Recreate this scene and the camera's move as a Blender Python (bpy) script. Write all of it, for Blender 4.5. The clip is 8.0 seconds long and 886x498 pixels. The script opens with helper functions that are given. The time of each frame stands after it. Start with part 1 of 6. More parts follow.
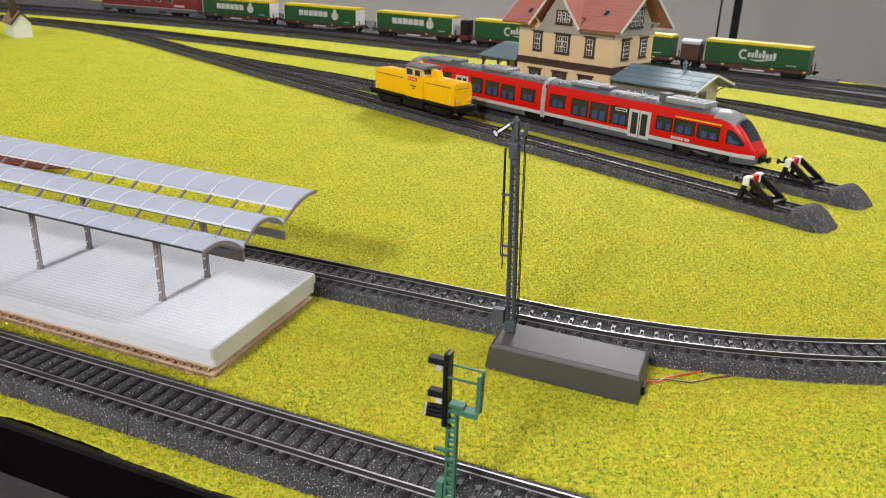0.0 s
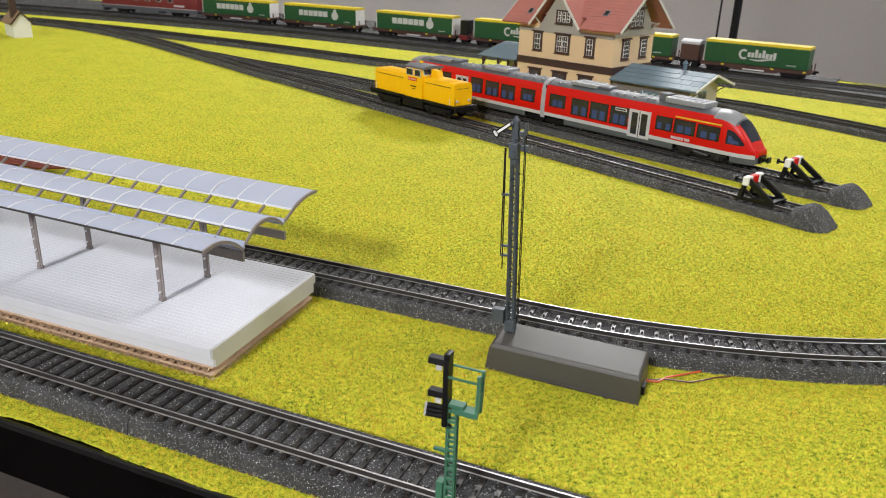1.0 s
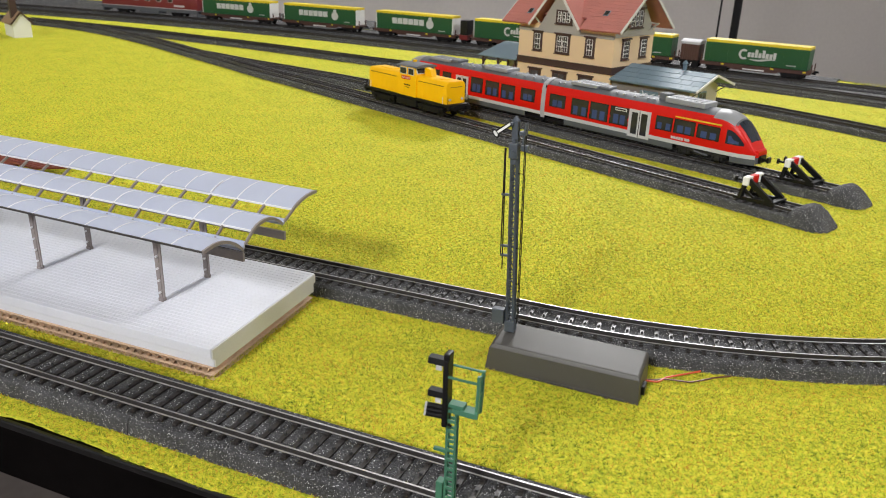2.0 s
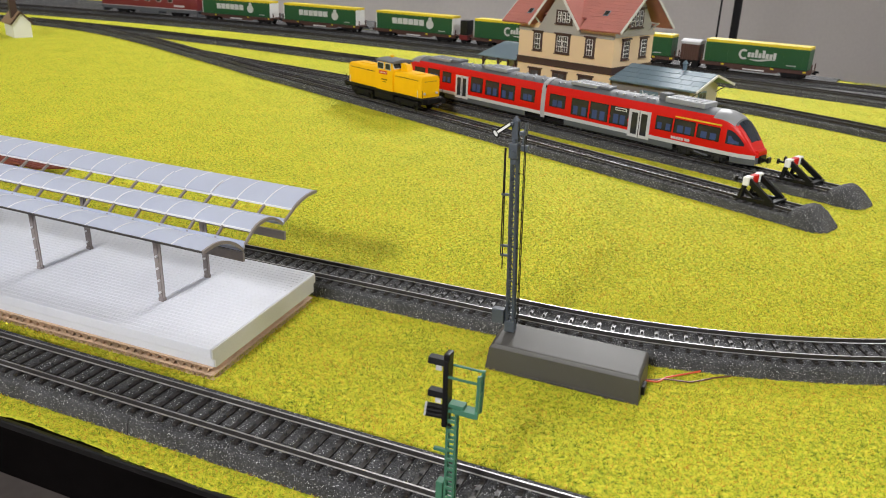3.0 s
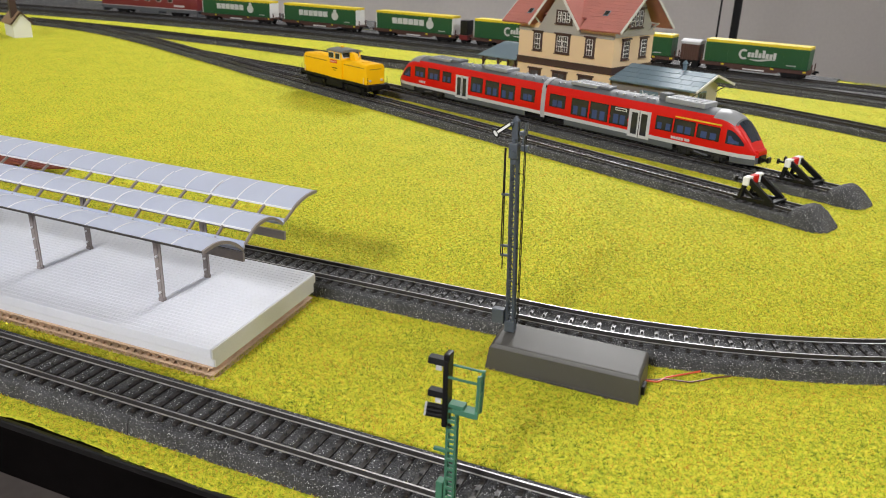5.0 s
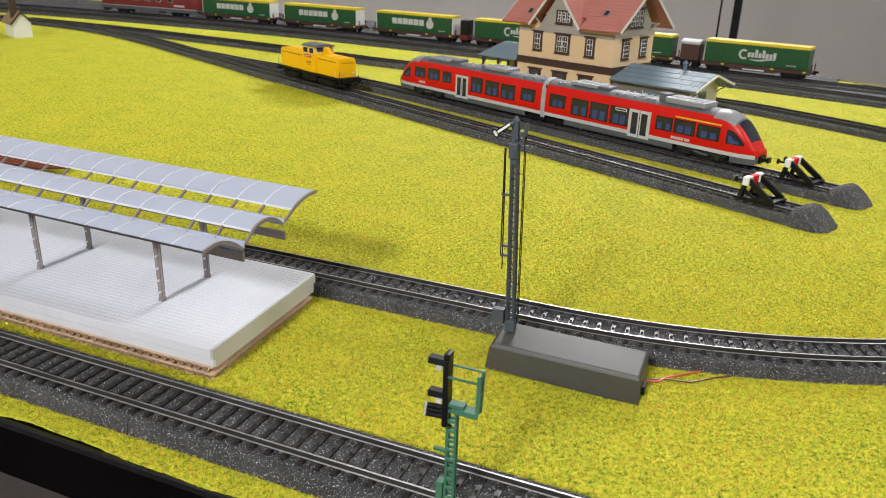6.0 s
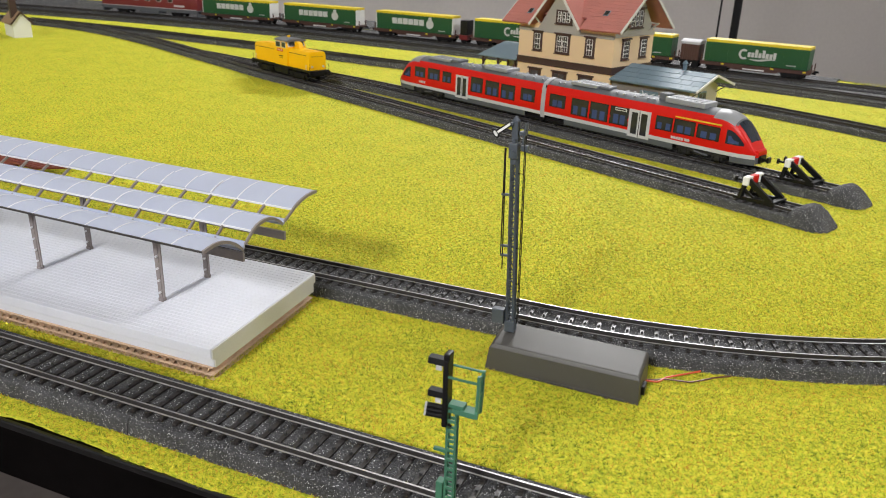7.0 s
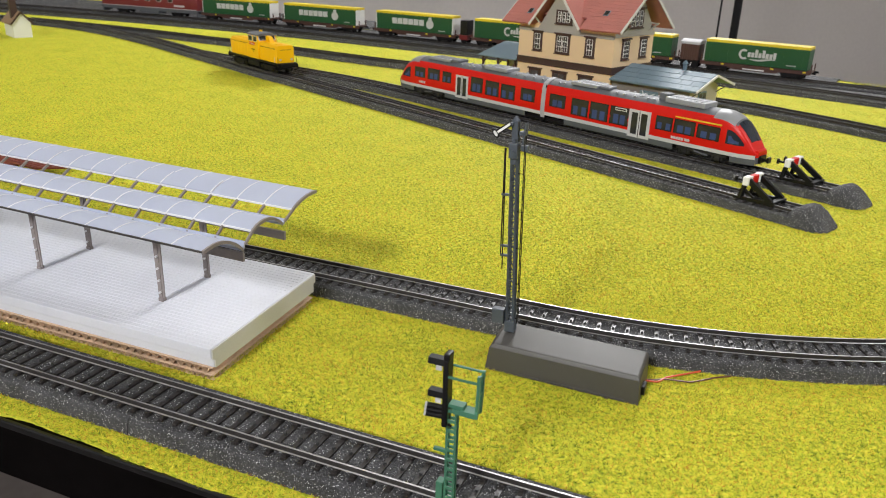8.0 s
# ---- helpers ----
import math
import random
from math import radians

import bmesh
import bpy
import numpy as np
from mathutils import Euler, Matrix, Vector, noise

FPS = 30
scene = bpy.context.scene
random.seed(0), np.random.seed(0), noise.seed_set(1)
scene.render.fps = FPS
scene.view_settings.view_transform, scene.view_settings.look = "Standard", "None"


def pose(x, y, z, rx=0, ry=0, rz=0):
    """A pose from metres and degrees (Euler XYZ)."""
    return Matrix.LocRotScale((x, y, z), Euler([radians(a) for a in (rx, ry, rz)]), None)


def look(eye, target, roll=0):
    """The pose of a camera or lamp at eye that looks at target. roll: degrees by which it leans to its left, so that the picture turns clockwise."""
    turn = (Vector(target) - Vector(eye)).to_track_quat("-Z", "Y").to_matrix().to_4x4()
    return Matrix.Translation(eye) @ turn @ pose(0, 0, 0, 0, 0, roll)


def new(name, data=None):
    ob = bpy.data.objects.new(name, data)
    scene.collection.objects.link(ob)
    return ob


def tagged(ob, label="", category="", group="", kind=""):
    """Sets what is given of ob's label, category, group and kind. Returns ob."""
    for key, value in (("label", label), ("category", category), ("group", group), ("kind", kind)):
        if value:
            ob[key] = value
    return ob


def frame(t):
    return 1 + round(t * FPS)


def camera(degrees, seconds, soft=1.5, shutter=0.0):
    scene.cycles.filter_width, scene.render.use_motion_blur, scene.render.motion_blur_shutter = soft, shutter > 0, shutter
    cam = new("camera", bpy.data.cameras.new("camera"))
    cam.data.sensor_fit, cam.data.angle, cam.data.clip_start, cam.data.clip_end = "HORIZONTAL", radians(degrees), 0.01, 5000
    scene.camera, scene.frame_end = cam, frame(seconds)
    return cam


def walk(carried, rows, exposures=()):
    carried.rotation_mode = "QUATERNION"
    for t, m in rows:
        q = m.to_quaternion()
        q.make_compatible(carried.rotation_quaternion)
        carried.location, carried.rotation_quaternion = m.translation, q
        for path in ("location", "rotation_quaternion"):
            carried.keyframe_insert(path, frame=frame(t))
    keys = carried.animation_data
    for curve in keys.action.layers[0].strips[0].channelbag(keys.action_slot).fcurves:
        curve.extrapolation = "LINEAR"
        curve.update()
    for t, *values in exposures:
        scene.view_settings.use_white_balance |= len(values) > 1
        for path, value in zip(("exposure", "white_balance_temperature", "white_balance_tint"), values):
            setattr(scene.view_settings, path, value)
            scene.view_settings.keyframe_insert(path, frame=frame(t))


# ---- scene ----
cam = camera(59.77, 8.0, soft=1.0)
walk(cam, [(0.0, pose(0, 0, 0.179, 68.54, 0, 0) @ pose(0, 0, 0, 0, 0, 1.864)), (8.0, pose(0, 0, 0.179, 68.54, 0, 0) @ pose(0, 0, 0, 0, 0, 1.864))])
cam.data.dof.use_dof, cam.data.dof.focus_distance, cam.data.dof.aperture_fstop = True, 0.38, 42.0

# ---------- world and lamps ----------
world = bpy.data.worlds.new("world")
scene.world = world
world.use_nodes = True
world.node_tree.nodes["Background"].inputs[0].default_value = (0.75, 0.82, 1.0, 1)
world.node_tree.nodes["Background"].inputs[1].default_value = 0.15
scene.view_settings.exposure = 0.0


def room_lamp(eye, size, power, color=(0.985, 0.985, 1.0)):
    """A ceiling lamp turned to the table."""
    data = bpy.data.lights.new("room_lamp", "AREA")
    data.shape, data.size = "DISK", size
    data.energy, data.color = power, color
    ob = new("room_lamp", data)
    ob.matrix_world = look(eye, (0.0, 0.6, 0.0))
    return tagged(ob, kind="structure")


room_lamp((-1.15, -1.85, 1.68), 0.42, 86)
room_lamp((0.75, 3.00, 1.68), 0.90, 97)
room_lamp((1.95, 0.05, 1.68), 0.40, 27)


# ---------- materials ----------
def material(name, color, rough=0.5, metal=0.0, vary=0.12, scale=60.0, fine=900.0, bump=0.0, bump_scale=None, spec=0.5, alpha=1.0, coat=0.0):
    """A plain painted or moulded surface: broad stains, fine grain, relief."""
    m = bpy.data.materials.new(name)
    m.use_nodes = True
    nt = m.node_tree
    b = nt.nodes["Principled BSDF"]
    tc = nt.nodes.new("ShaderNodeTexCoord")
    n1, n2 = nt.nodes.new("ShaderNodeTexNoise"), nt.nodes.new("ShaderNodeTexNoise")
    for n, s in ((n1, scale), (n2, fine)):
        n.inputs["Scale"].default_value = s
        n.inputs["Detail"].default_value = 3
        nt.links.new(tc.outputs["Object"], n.inputs["Vector"])
    add = nt.nodes.new("ShaderNodeMath")
    add.operation = "ADD"
    nt.links.new(n1.outputs["Fac"], add.inputs[0])
    nt.links.new(n2.outputs["Fac"], add.inputs[1])
    ramp = nt.nodes.new("ShaderNodeMapRange")
    ramp.inputs["From Min"].default_value, ramp.inputs["From Max"].default_value = 0.6, 1.4
    ramp.inputs["To Min"].default_value, ramp.inputs["To Max"].default_value = 1 - vary, 1 + vary
    nt.links.new(add.outputs[0], ramp.inputs["Value"])
    mul = nt.nodes.new("ShaderNodeVectorMath")
    mul.operation = "SCALE"
    mul.inputs[0].default_value = color
    nt.links.new(ramp.outputs[0], mul.inputs["Scale"])
    nt.links.new(mul.outputs[0], b.inputs["Base Color"])
    rr = nt.nodes.new("ShaderNodeMapRange")
    rr.inputs["From Min"].default_value, rr.inputs["From Max"].default_value = 0.3, 0.7
    rr.inputs["To Min"].default_value, rr.inputs["To Max"].default_value = max(0.03, rough - 0.07), min(1, rough + 0.07)
    nt.links.new(n1.outputs["Fac"], rr.inputs["Value"])
    nt.links.new(rr.outputs[0], b.inputs["Roughness"])
    b.inputs["Metallic"].default_value = metal
    b.inputs["Specular IOR Level"].default_value = spec
    b.inputs["Alpha"].default_value = alpha
    b.inputs["Coat Weight"].default_value = coat
    if bump:
        bp = nt.nodes.new("ShaderNodeBump")
        bp.inputs["Strength"].default_value = 0.6
        bp.inputs["Distance"].default_value = bump
        src = n2
        if bump_scale:
            src = nt.nodes.new("ShaderNodeTexNoise")
            src.inputs["Scale"].default_value = bump_scale
            nt.links.new(tc.outputs["Object"], src.inputs["Vector"])
        nt.links.new(src.outputs["Fac"], bp.inputs["Height"])
        nt.links.new(bp.outputs[0], b.inputs["Normal"])
    return m


def ballast_material(name="ballast", rough=0.7):
    """Moulded ballast: dark grains with many small bright mica flecks."""
    m = material(name, (0.060, 0.060, 0.063), rough, vary=0.45, scale=120, fine=1800, spec=0.2)
    nt = m.node_tree
    b = nt.nodes["Principled BSDF"]
    tc = next(n for n in nt.nodes if n.type == "TEX_COORD")
    col = b.inputs["Base Color"].links[0].from_socket
    for scale, lo, hi, tint in ((1700, 0.62, 0.98, 0.20), (2500, 0.84, 0.94, 0.90)):
        v = nt.nodes.new("ShaderNodeTexVoronoi")
        v.inputs["Scale"].default_value = scale
        nt.links.new(tc.outputs["Object"], v.inputs["Vector"])
        sep = nt.nodes.new("ShaderNodeSeparateColor")
        nt.links.new(v.outputs["Color"], sep.inputs[0])
        th = nt.nodes.new("ShaderNodeMapRange")
        th.inputs["From Min"].default_value, th.inputs["From Max"].default_value = lo, hi
        nt.links.new(sep.outputs[0], th.inputs["Value"])
        near = nt.nodes.new("ShaderNodeMapRange")
        near.inputs["From Min"].default_value, near.inputs["From Max"].default_value = 0.48, 0.32
        nt.links.new(v.outputs["Distance"], near.inputs["Value"])
        mm = nt.nodes.new("ShaderNodeMath")
        mm.operation = "MULTIPLY"
        nt.links.new(th.outputs[0], mm.inputs[0])
        nt.links.new(near.outputs[0], mm.inputs[1])
        mix = nt.nodes.new("ShaderNodeMix")
        mix.data_type = "RGBA"
        nt.links.new(mm.outputs[0], mix.inputs["Factor"])
        nt.links.new(col, mix.inputs["A"])
        mix.inputs["B"].default_value = (tint, tint, tint * 1.01, 1)
        col = mix.outputs["Result"]
    nt.links.new(col, b.inputs["Base Color"])
    grain = nt.nodes.new("ShaderNodeTexVoronoi")
    grain.inputs["Scale"].default_value = 1300
    nt.links.new(tc.outputs["Object"], grain.inputs["Vector"])
    bp = nt.nodes.new("ShaderNodeBump")
    bp.inputs["Strength"].default_value = 1.0
    bp.inputs["Distance"].default_value = 0.0005
    nt.links.new(grain.outputs["Distance"], bp.inputs["Height"])
    nt.links.new(bp.outputs[0], b.inputs["Normal"])
    return m


def grass_material(name, per_blade, depth=1.0):
    """Static grass: yellow-green with greener and orange patches."""
    m = bpy.data.materials.new(name)
    m.use_nodes = True
    nt = m.node_tree
    b = nt.nodes["Principled BSDF"]
    b.inputs["Roughness"].default_value = 0.75
    b.inputs["Specular IOR Level"].default_value = 0.15
    tc = nt.nodes.new("ShaderNodeTexCoord")
    big, mid = nt.nodes.new("ShaderNodeTexNoise"), nt.nodes.new("ShaderNodeTexNoise")
    for n, s, d in ((big, 26, 4), (mid, 420, 3)):
        n.inputs["Scale"].default_value = s
        n.inputs["Detail"].default_value = d
        nt.links.new(tc.outputs["Object"], n.inputs["Vector"])
    src = mid.outputs["Fac"]
    if per_blade:
        blend = nt.nodes.new("ShaderNodeMix")
        blend.inputs["Factor"].default_value = 0.22
        nt.links.new(nt.nodes.new("ShaderNodeNewGeometry").outputs["Random Per Island"], blend.inputs["A"])
        nt.links.new(mid.outputs["Fac"], blend.inputs["B"])
        src = blend.outputs["Result"]
    ramp = nt.nodes.new("ShaderNodeValToRGB")
    cr = ramp.color_ramp
    stops = [(0.0, (0.06, 0.11, 0.010)), (0.18, (0.27, 0.36, 0.022)), (0.40, (0.61, 0.63, 0.045)), (0.74, (0.86, 0.77, 0.080)), (0.90, (0.74, 0.42, 0.05)), (1.0, (0.42, 0.11, 0.022))]
    while len(cr.elements) < len(stops):
        cr.elements.new(0.5)
    for e, (pos, c) in zip(cr.elements, stops):
        e.position, e.color = pos, (c[0] * depth, c[1] * depth, c[2] * depth, 1)
    mr = nt.nodes.new("ShaderNodeMapRange")
    if per_blade:
        mr.inputs["From Min"].default_value, mr.inputs["From Max"].default_value = 0.10, 0.90
    else:
        mr.inputs["From Min"].default_value, mr.inputs["From Max"].default_value = 0.25, 0.8
    nt.links.new(src, mr.inputs["Value"])
    shift = nt.nodes.new("ShaderNodeMapRange")
    shift.inputs["From Min"].default_value, shift.inputs["From Max"].default_value = 0.3, 0.7
    shift.inputs["To Min"].default_value, shift.inputs["To Max"].default_value = -0.07, 0.06
    nt.links.new(big.outputs["Fac"], shift.inputs["Value"])
    add = nt.nodes.new("ShaderNodeMath")
    add.operation = "ADD"
    nt.links.new(mr.outputs[0], add.inputs[0])
    nt.links.new(shift.outputs[0], add.inputs[1])
    nt.links.new(add.outputs[0], ramp.inputs["Fac"])
    nt.links.new(ramp.outputs["Color"], b.inputs["Base Color"])
    if not per_blade:
        bp = nt.nodes.new("ShaderNodeBump")
        bp.inputs["Strength"].default_value = 0.8
        bp.inputs["Distance"].default_value = 0.0012
        nt.links.new(mid.outputs["Fac"], bp.inputs["Height"])
        nt.links.new(bp.outputs[0], b.inputs["Normal"])
    return m


GRASS, BLADE = grass_material("grass_mat", False, 0.97), grass_material("grass_fibre", True)
BALLAST = ballast_material()
SMOOTH_BED = ballast_material("smooth_roadbed", 0.4)
SLEEPER = material("sleeper_plastic", (0.026, 0.022, 0.0205), 0.4, spec=0.5, vary=0.3, scale=150, fine=2500, bump=0.0001)
RAIL = material("rail_steel", (0.50, 0.49, 0.485), 0.44, 1.0, vary=0.15)
# lighter copy of the rail steel, lamp reflection on the sidings put into its colour
RAIL_LIGHT = material("lamp_lit_rail_steel", (0.56, 0.56, 0.57), 0.5, 1.0, vary=0.15)
RAIL_DARK = material("blackened_rail", (0.17, 0.165, 0.165), 0.45, 1.0, vary=0.2)
RAIL_WEB = material("dark_rail_web", (0.055, 0.050, 0.047), 0.45, 0.4, vary=0.25)
STUD = material("contact_stud", (0.05, 0.05, 0.05), 0.5, 0.5)
BLACK_WOOD = material("black_board", (0.0032, 0.0026, 0.0026), 0.7, spec=0.02, vary=0.4, scale=14, fine=160, bump=0.0002)
WALL = material("wall_paint", (0.64, 0.61, 0.59), 0.9, vary=0.05, scale=2.0, fine=60, bump=0.0006)
CEIL = material("ceiling_paint", (0.78, 0.77, 0.75), 0.9, vary=0.03, scale=2)
FLOOR = material("floor_laminate", (0.13, 0.11, 0.10), 0.5, vary=0.2, scale=5, fine=40)
WHITE_PLASTIC = material("white_plastic", (0.71, 0.72, 0.77), 0.42, vary=0.04, scale=40, fine=1200)
IVORY_PLASTIC = material("ivory_plastic", (0.62, 0.61, 0.575), 0.5, vary=0.05, scale=40)
GREY_PLASTIC = material("grey_plastic", (0.070, 0.066, 0.060), 0.42, vary=0.06, scale=30, fine=2500, bump=0.00005)
CARD = material("corrugated_cardboard", (0.64, 0.46, 0.32), 0.85, vary=0.25, scale=120, fine=900, bump=0.0002)
BLACK = material("black_plastic", (0.006, 0.006, 0.0065), 0.36, spec=0.3, vary=0.2)
DARK = material("dark_underframe", (0.007, 0.0065, 0.007), 0.55, spec=0.2, vary=0.3)
RED = material("traffic_red_paint", (0.62, 0.007, 0.003), 0.36, vary=0.04, spec=0.3)
RED_DARK = material("dark_red_paint", (0.17, 0.013, 0.015), 0.40, vary=0.06)
LGREY = material("light_grey_paint", (0.55, 0.55, 0.56), 0.35, vary=0.04)
MGREY = material("roof_grey_paint", (0.115, 0.121, 0.134), 0.6, vary=0.08)
BOGIE_GREY = material("dark_grey_bogie_plastic", (0.016, 0.0155, 0.016), 0.45, vary=0.3)
SKIRT = material("skirt_grey", (0.09, 0.098, 0.11), 0.55, vary=0.06)
WHITE = material("white_paint", (0.78, 0.78, 0.76), 0.4, vary=0.03)
YELLOW = material("rail_yellow_paint", (0.92, 0.50, 0.002), 0.38, vary=0.04, spec=0.3)
GLASS = material("tinted_window", (0.030, 0.030, 0.032), 0.06, vary=0.3, scale=60, fine=200, spec=0.35)
GREEN = material("container_green", (0.008, 0.078, 0.026), 0.4, vary=0.06)
CYELLOW = material("container_yellow", (0.72, 0.55, 0.02), 0.45, vary=0.05)
BROWN = material("wagon_brown", (0.075, 0.030, 0.022), 0.5, vary=0.2)
CREAM = material("cream_render", (0.72, 0.54, 0.33), 0.8, vary=0.05, scale=50, fine=1500, bump=0.0001)
GABLE = material("grey_gable_boards", (0.36, 0.34, 0.30), 0.75, vary=0.06, scale=50)
DBROWN = material("dark_brown_trim", (0.055, 0.028, 0.022), 0.6, vary=0.2)
ROOF_RED = material("red_roof_tiles", (0.43, 0.155, 0.125), 0.6, vary=0.14, scale=70, fine=1100, bump=0.0002)
SLATE = material("blue_slate_roof", (0.15, 0.215, 0.26), 0.62, vary=0.12, scale=60)
SIGNAL_GREY = material("signal_steel_grey", (0.068, 0.081, 0.100), 0.45, vary=0.12)
SIGNAL_GREEN = material("signal_green_paint", (0.055, 0.18, 0.11), 0.45, vary=0.1)
CANOPY = material("canopy_sheet", (0.46, 0.495, 0.615), 0.36, vary=0.03, scale=30)
CANOPY_FRAME = material("canopy_frame", (0.27, 0.235, 0.225), 0.4, vary=0.08, scale=60)
CANOPY_DARK = material("dark_canopy_edge", (0.05, 0.045, 0.045), 0.45, vary=0.1)
RIB = material("rib_white", (0.78, 0.78, 0.80), 0.4, vary=0.03)
WIRE_RED = material("red_wire", (0.55, 0.07, 0.015), 0.4)
WIRE_BROWN = material("brown_wire", (0.12, 0.045, 0.025), 0.4)
TAN_ROOF = material("tan_roof", (0.30, 0.19, 0.11), 0.6, vary=0.12)
SHED_END = material("shed_cream_wall", (0.42, 0.385, 0.32), 0.7, vary=0.06, scale=50)
SHED_WALL = material("shed_grey_wall", (0.19, 0.17, 0.16), 0.8, vary=0.06, scale=50)
BLUE_TRIM = material("blue_grey_trim", (0.11, 0.17, 0.22), 0.5)
ROOF_GEAR = material("roof_gear_grey", (0.27, 0.28, 0.30), 0.45, vary=0.06)
WINDSCREEN = material("dark_windscreen", (0.022, 0.028, 0.040), 0.16, vary=0.2, spec=0.22)
BELLOWS = material("light_grey_rubber", (0.38, 0.38, 0.40), 0.6, vary=0.06)
CAB_GREY = material("cab_roof_grey", (0.28, 0.285, 0.30), 0.4, vary=0.05)
MAROON = material("maroon_plastic", (0.17, 0.035, 0.02), 0.5, vary=0.1)
SEAT_BLUE = material("blue_seat_cloth", (0.030, 0.055, 0.16), 0.7)
GLAZE = material("dark_pane", (0.085, 0.08, 0.078), 0.12, vary=0.3, scale=80)


# ---------- mesh helpers ----------
def thing(name, m, label, category, group="", kind=""):
    ob = new(name)
    ob.empty_display_size = 0.01
    ob.matrix_basis = m
    return tagged(ob, label, category, group, kind)


def mesh_of(name, bm, mat):
    me = bpy.data.meshes.new(name)
    bm.normal_update()
    bm.to_mesh(me)
    bm.free()
    for m in mat if isinstance(mat, (list, tuple)) else (mat,):
        me.materials.append(m)
    return me


def part(name, bm, mat, parent, label="", smooth=False):
    me = mesh_of(name, bm, mat)
    if smooth:
        me.shade_smooth()
        me.set_sharp_from_angle(angle=radians(38))
    ob = new(name, me)
    ob.parent = parent
    return tagged(ob, label)


solid = part


def piece(name, me, parent, m):
    ob = new(name, me)
    ob.parent = parent
    ob.matrix_basis = m
    return ob


def box(bm, x0, x1, y0, y1, z0, z1, bevel=0.0, m=None):
    mat = Matrix.Translation(((x0 + x1) / 2, (y0 + y1) / 2, (z0 + z1) / 2)) @ Matrix.Diagonal((x1 - x0, y1 - y0, z1 - z0, 1))
    r = bmesh.ops.create_cube(bm, size=1, matrix=m @ mat if m else mat)
    if bevel:
        es = list({e for v in r["verts"] for e in v.link_edges})
        bmesh.ops.bevel(bm, geom=es, offset=bevel, segments=2, affect="EDGES", profile=0.6)
    return bm


def cbox(x0, x1, y0, y1, z0, z1, bevel=0.0, m=None):
    return box(bmesh.new(), x0, x1, y0, y1, z0, z1, bevel, m)


def rod(bm, a, b, r, seg=8, r2=None):
    a, b = Vector(a), Vector(b)
    q = (b - a).to_track_quat("Z", "Y").to_matrix().to_4x4()
    bmesh.ops.create_cone(bm, cap_ends=True, segments=seg, radius1=r, radius2=r if r2 is None else r2, depth=(b - a).length,
                          matrix=Matrix.Translation((a + b) / 2) @ q)
    return bm


def bar(bm, a, b, w, h):
    """A straight bar of rectangular section from a to b."""
    a, b = Vector(a), Vector(b)
    q = (b - a).to_track_quat("Z", "Y").to_matrix().to_4x4()
    bmesh.ops.create_cube(bm, size=1, matrix=Matrix.Translation((a + b) / 2) @ q @ Matrix.Diagonal((w, h, (b - a).length, 1)))
    return bm


def loft(sections, closed=True, caps=True, bm=None):
    """Skin rings of points of equal count."""
    bm = bm or bmesh.new()
    rings = [[bm.verts.new(p) for p in s] for s in sections]
    n = len(rings[0])
    for a, b in zip(rings, rings[1:]):
        for i in range(n if closed else n - 1):
            j = (i + 1) % n
            bm.faces.new((a[i], a[j], b[j], b[i]))
    if caps and closed:
        bm.faces.new(rings[0][::-1])
        bm.faces.new(rings[-1])
    bmesh.ops.recalc_face_normals(bm, faces=bm.faces)
    return bm


def prism(poly, axis, a, b, bm=None):
    """Extrude a closed outline of (p, q) along an axis: x gives (a, p, q), y gives (p, a, q), z gives (p, q, a)."""
    put = {"x": lambda p, q, t: (t, p, q), "y": lambda p, q, t: (p, t, q), "z": lambda p, q, t: (p, q, t)}[axis]
    return loft([[put(p, q, t) for p, q in poly] for t in (a, b)], bm=bm)


# ---------- paths of the tracks (centre lines on the board) ----------
def smooth_path(pts, step=0.01):
    """A Catmull-Rom line through pts, sampled evenly."""
    P = [Vector(p).to_3d() for p in pts]
    P = [2 * P[0] - P[1]] + P + [2 * P[-1] - P[-2]]
    out = []
    for i in range(1, len(P) - 2):
        n = max(2, int((P[i + 1] - P[i]).length / 0.004))
        for k in range(n):
            t = k / n
            out.append(0.5 * (2 * P[i] + (P[i + 1] - P[i - 1]) * t + (2 * P[i - 1] - 5 * P[i] + 4 * P[i + 1] - P[i + 2]) * t * t
                              + (3 * P[i] - P[i - 1] - 3 * P[i + 1] + P[i + 2]) * t ** 3))
    out.append(P[-2])
    return even(out, step)


def even(pts, step):
    s = [0.0]
    for a, b in zip(pts, pts[1:]):
        s.append(s[-1] + (b - a).length)
    n = max(2, round(s[-1] / step))
    res, j = [], 0
    for k in range(n + 1):
        d = s[-1] * k / n
        while j < len(s) - 2 and s[j + 1] < d:
            j += 1
        f = (d - s[j]) / max(1e-9, s[j + 1] - s[j])
        res.append(pts[j].lerp(pts[j + 1], min(1, f)))
    return res


def along(path, d):
    """Place and heading d metres along an evenly sampled path."""
    step = (path[1] - path[0]).length
    i = min(max(int(d / step), 0), len(path) - 2)
    a, b = path[i], path[i + 1]
    p = a + (b - a).normalized() * (d - i * step)
    t0 = (path[min(i + 1, len(path) - 1)] - path[max(i - 1, 0)]).normalized()
    t1 = (path[min(i + 2, len(path) - 1)] - path[i]).normalized()
    f = min(1, max(0, d / step - i))
    return p, t0.lerp(t1, f).normalized()


def swept(path, profile, closed=True):
    """Sweep a (side, height) outline along a path; side counts to the left of travel."""
    rings = []
    for i, p in enumerate(path):
        t = (path[min(i + 1, len(path) - 1)] - path[max(i - 1, 0)]).normalized()
        n = Vector((-t.y, t.x, 0))
        rings.append([p + n * s + Vector((0, 0, z)) for s, z in profile])
    return loft(rings, closed)


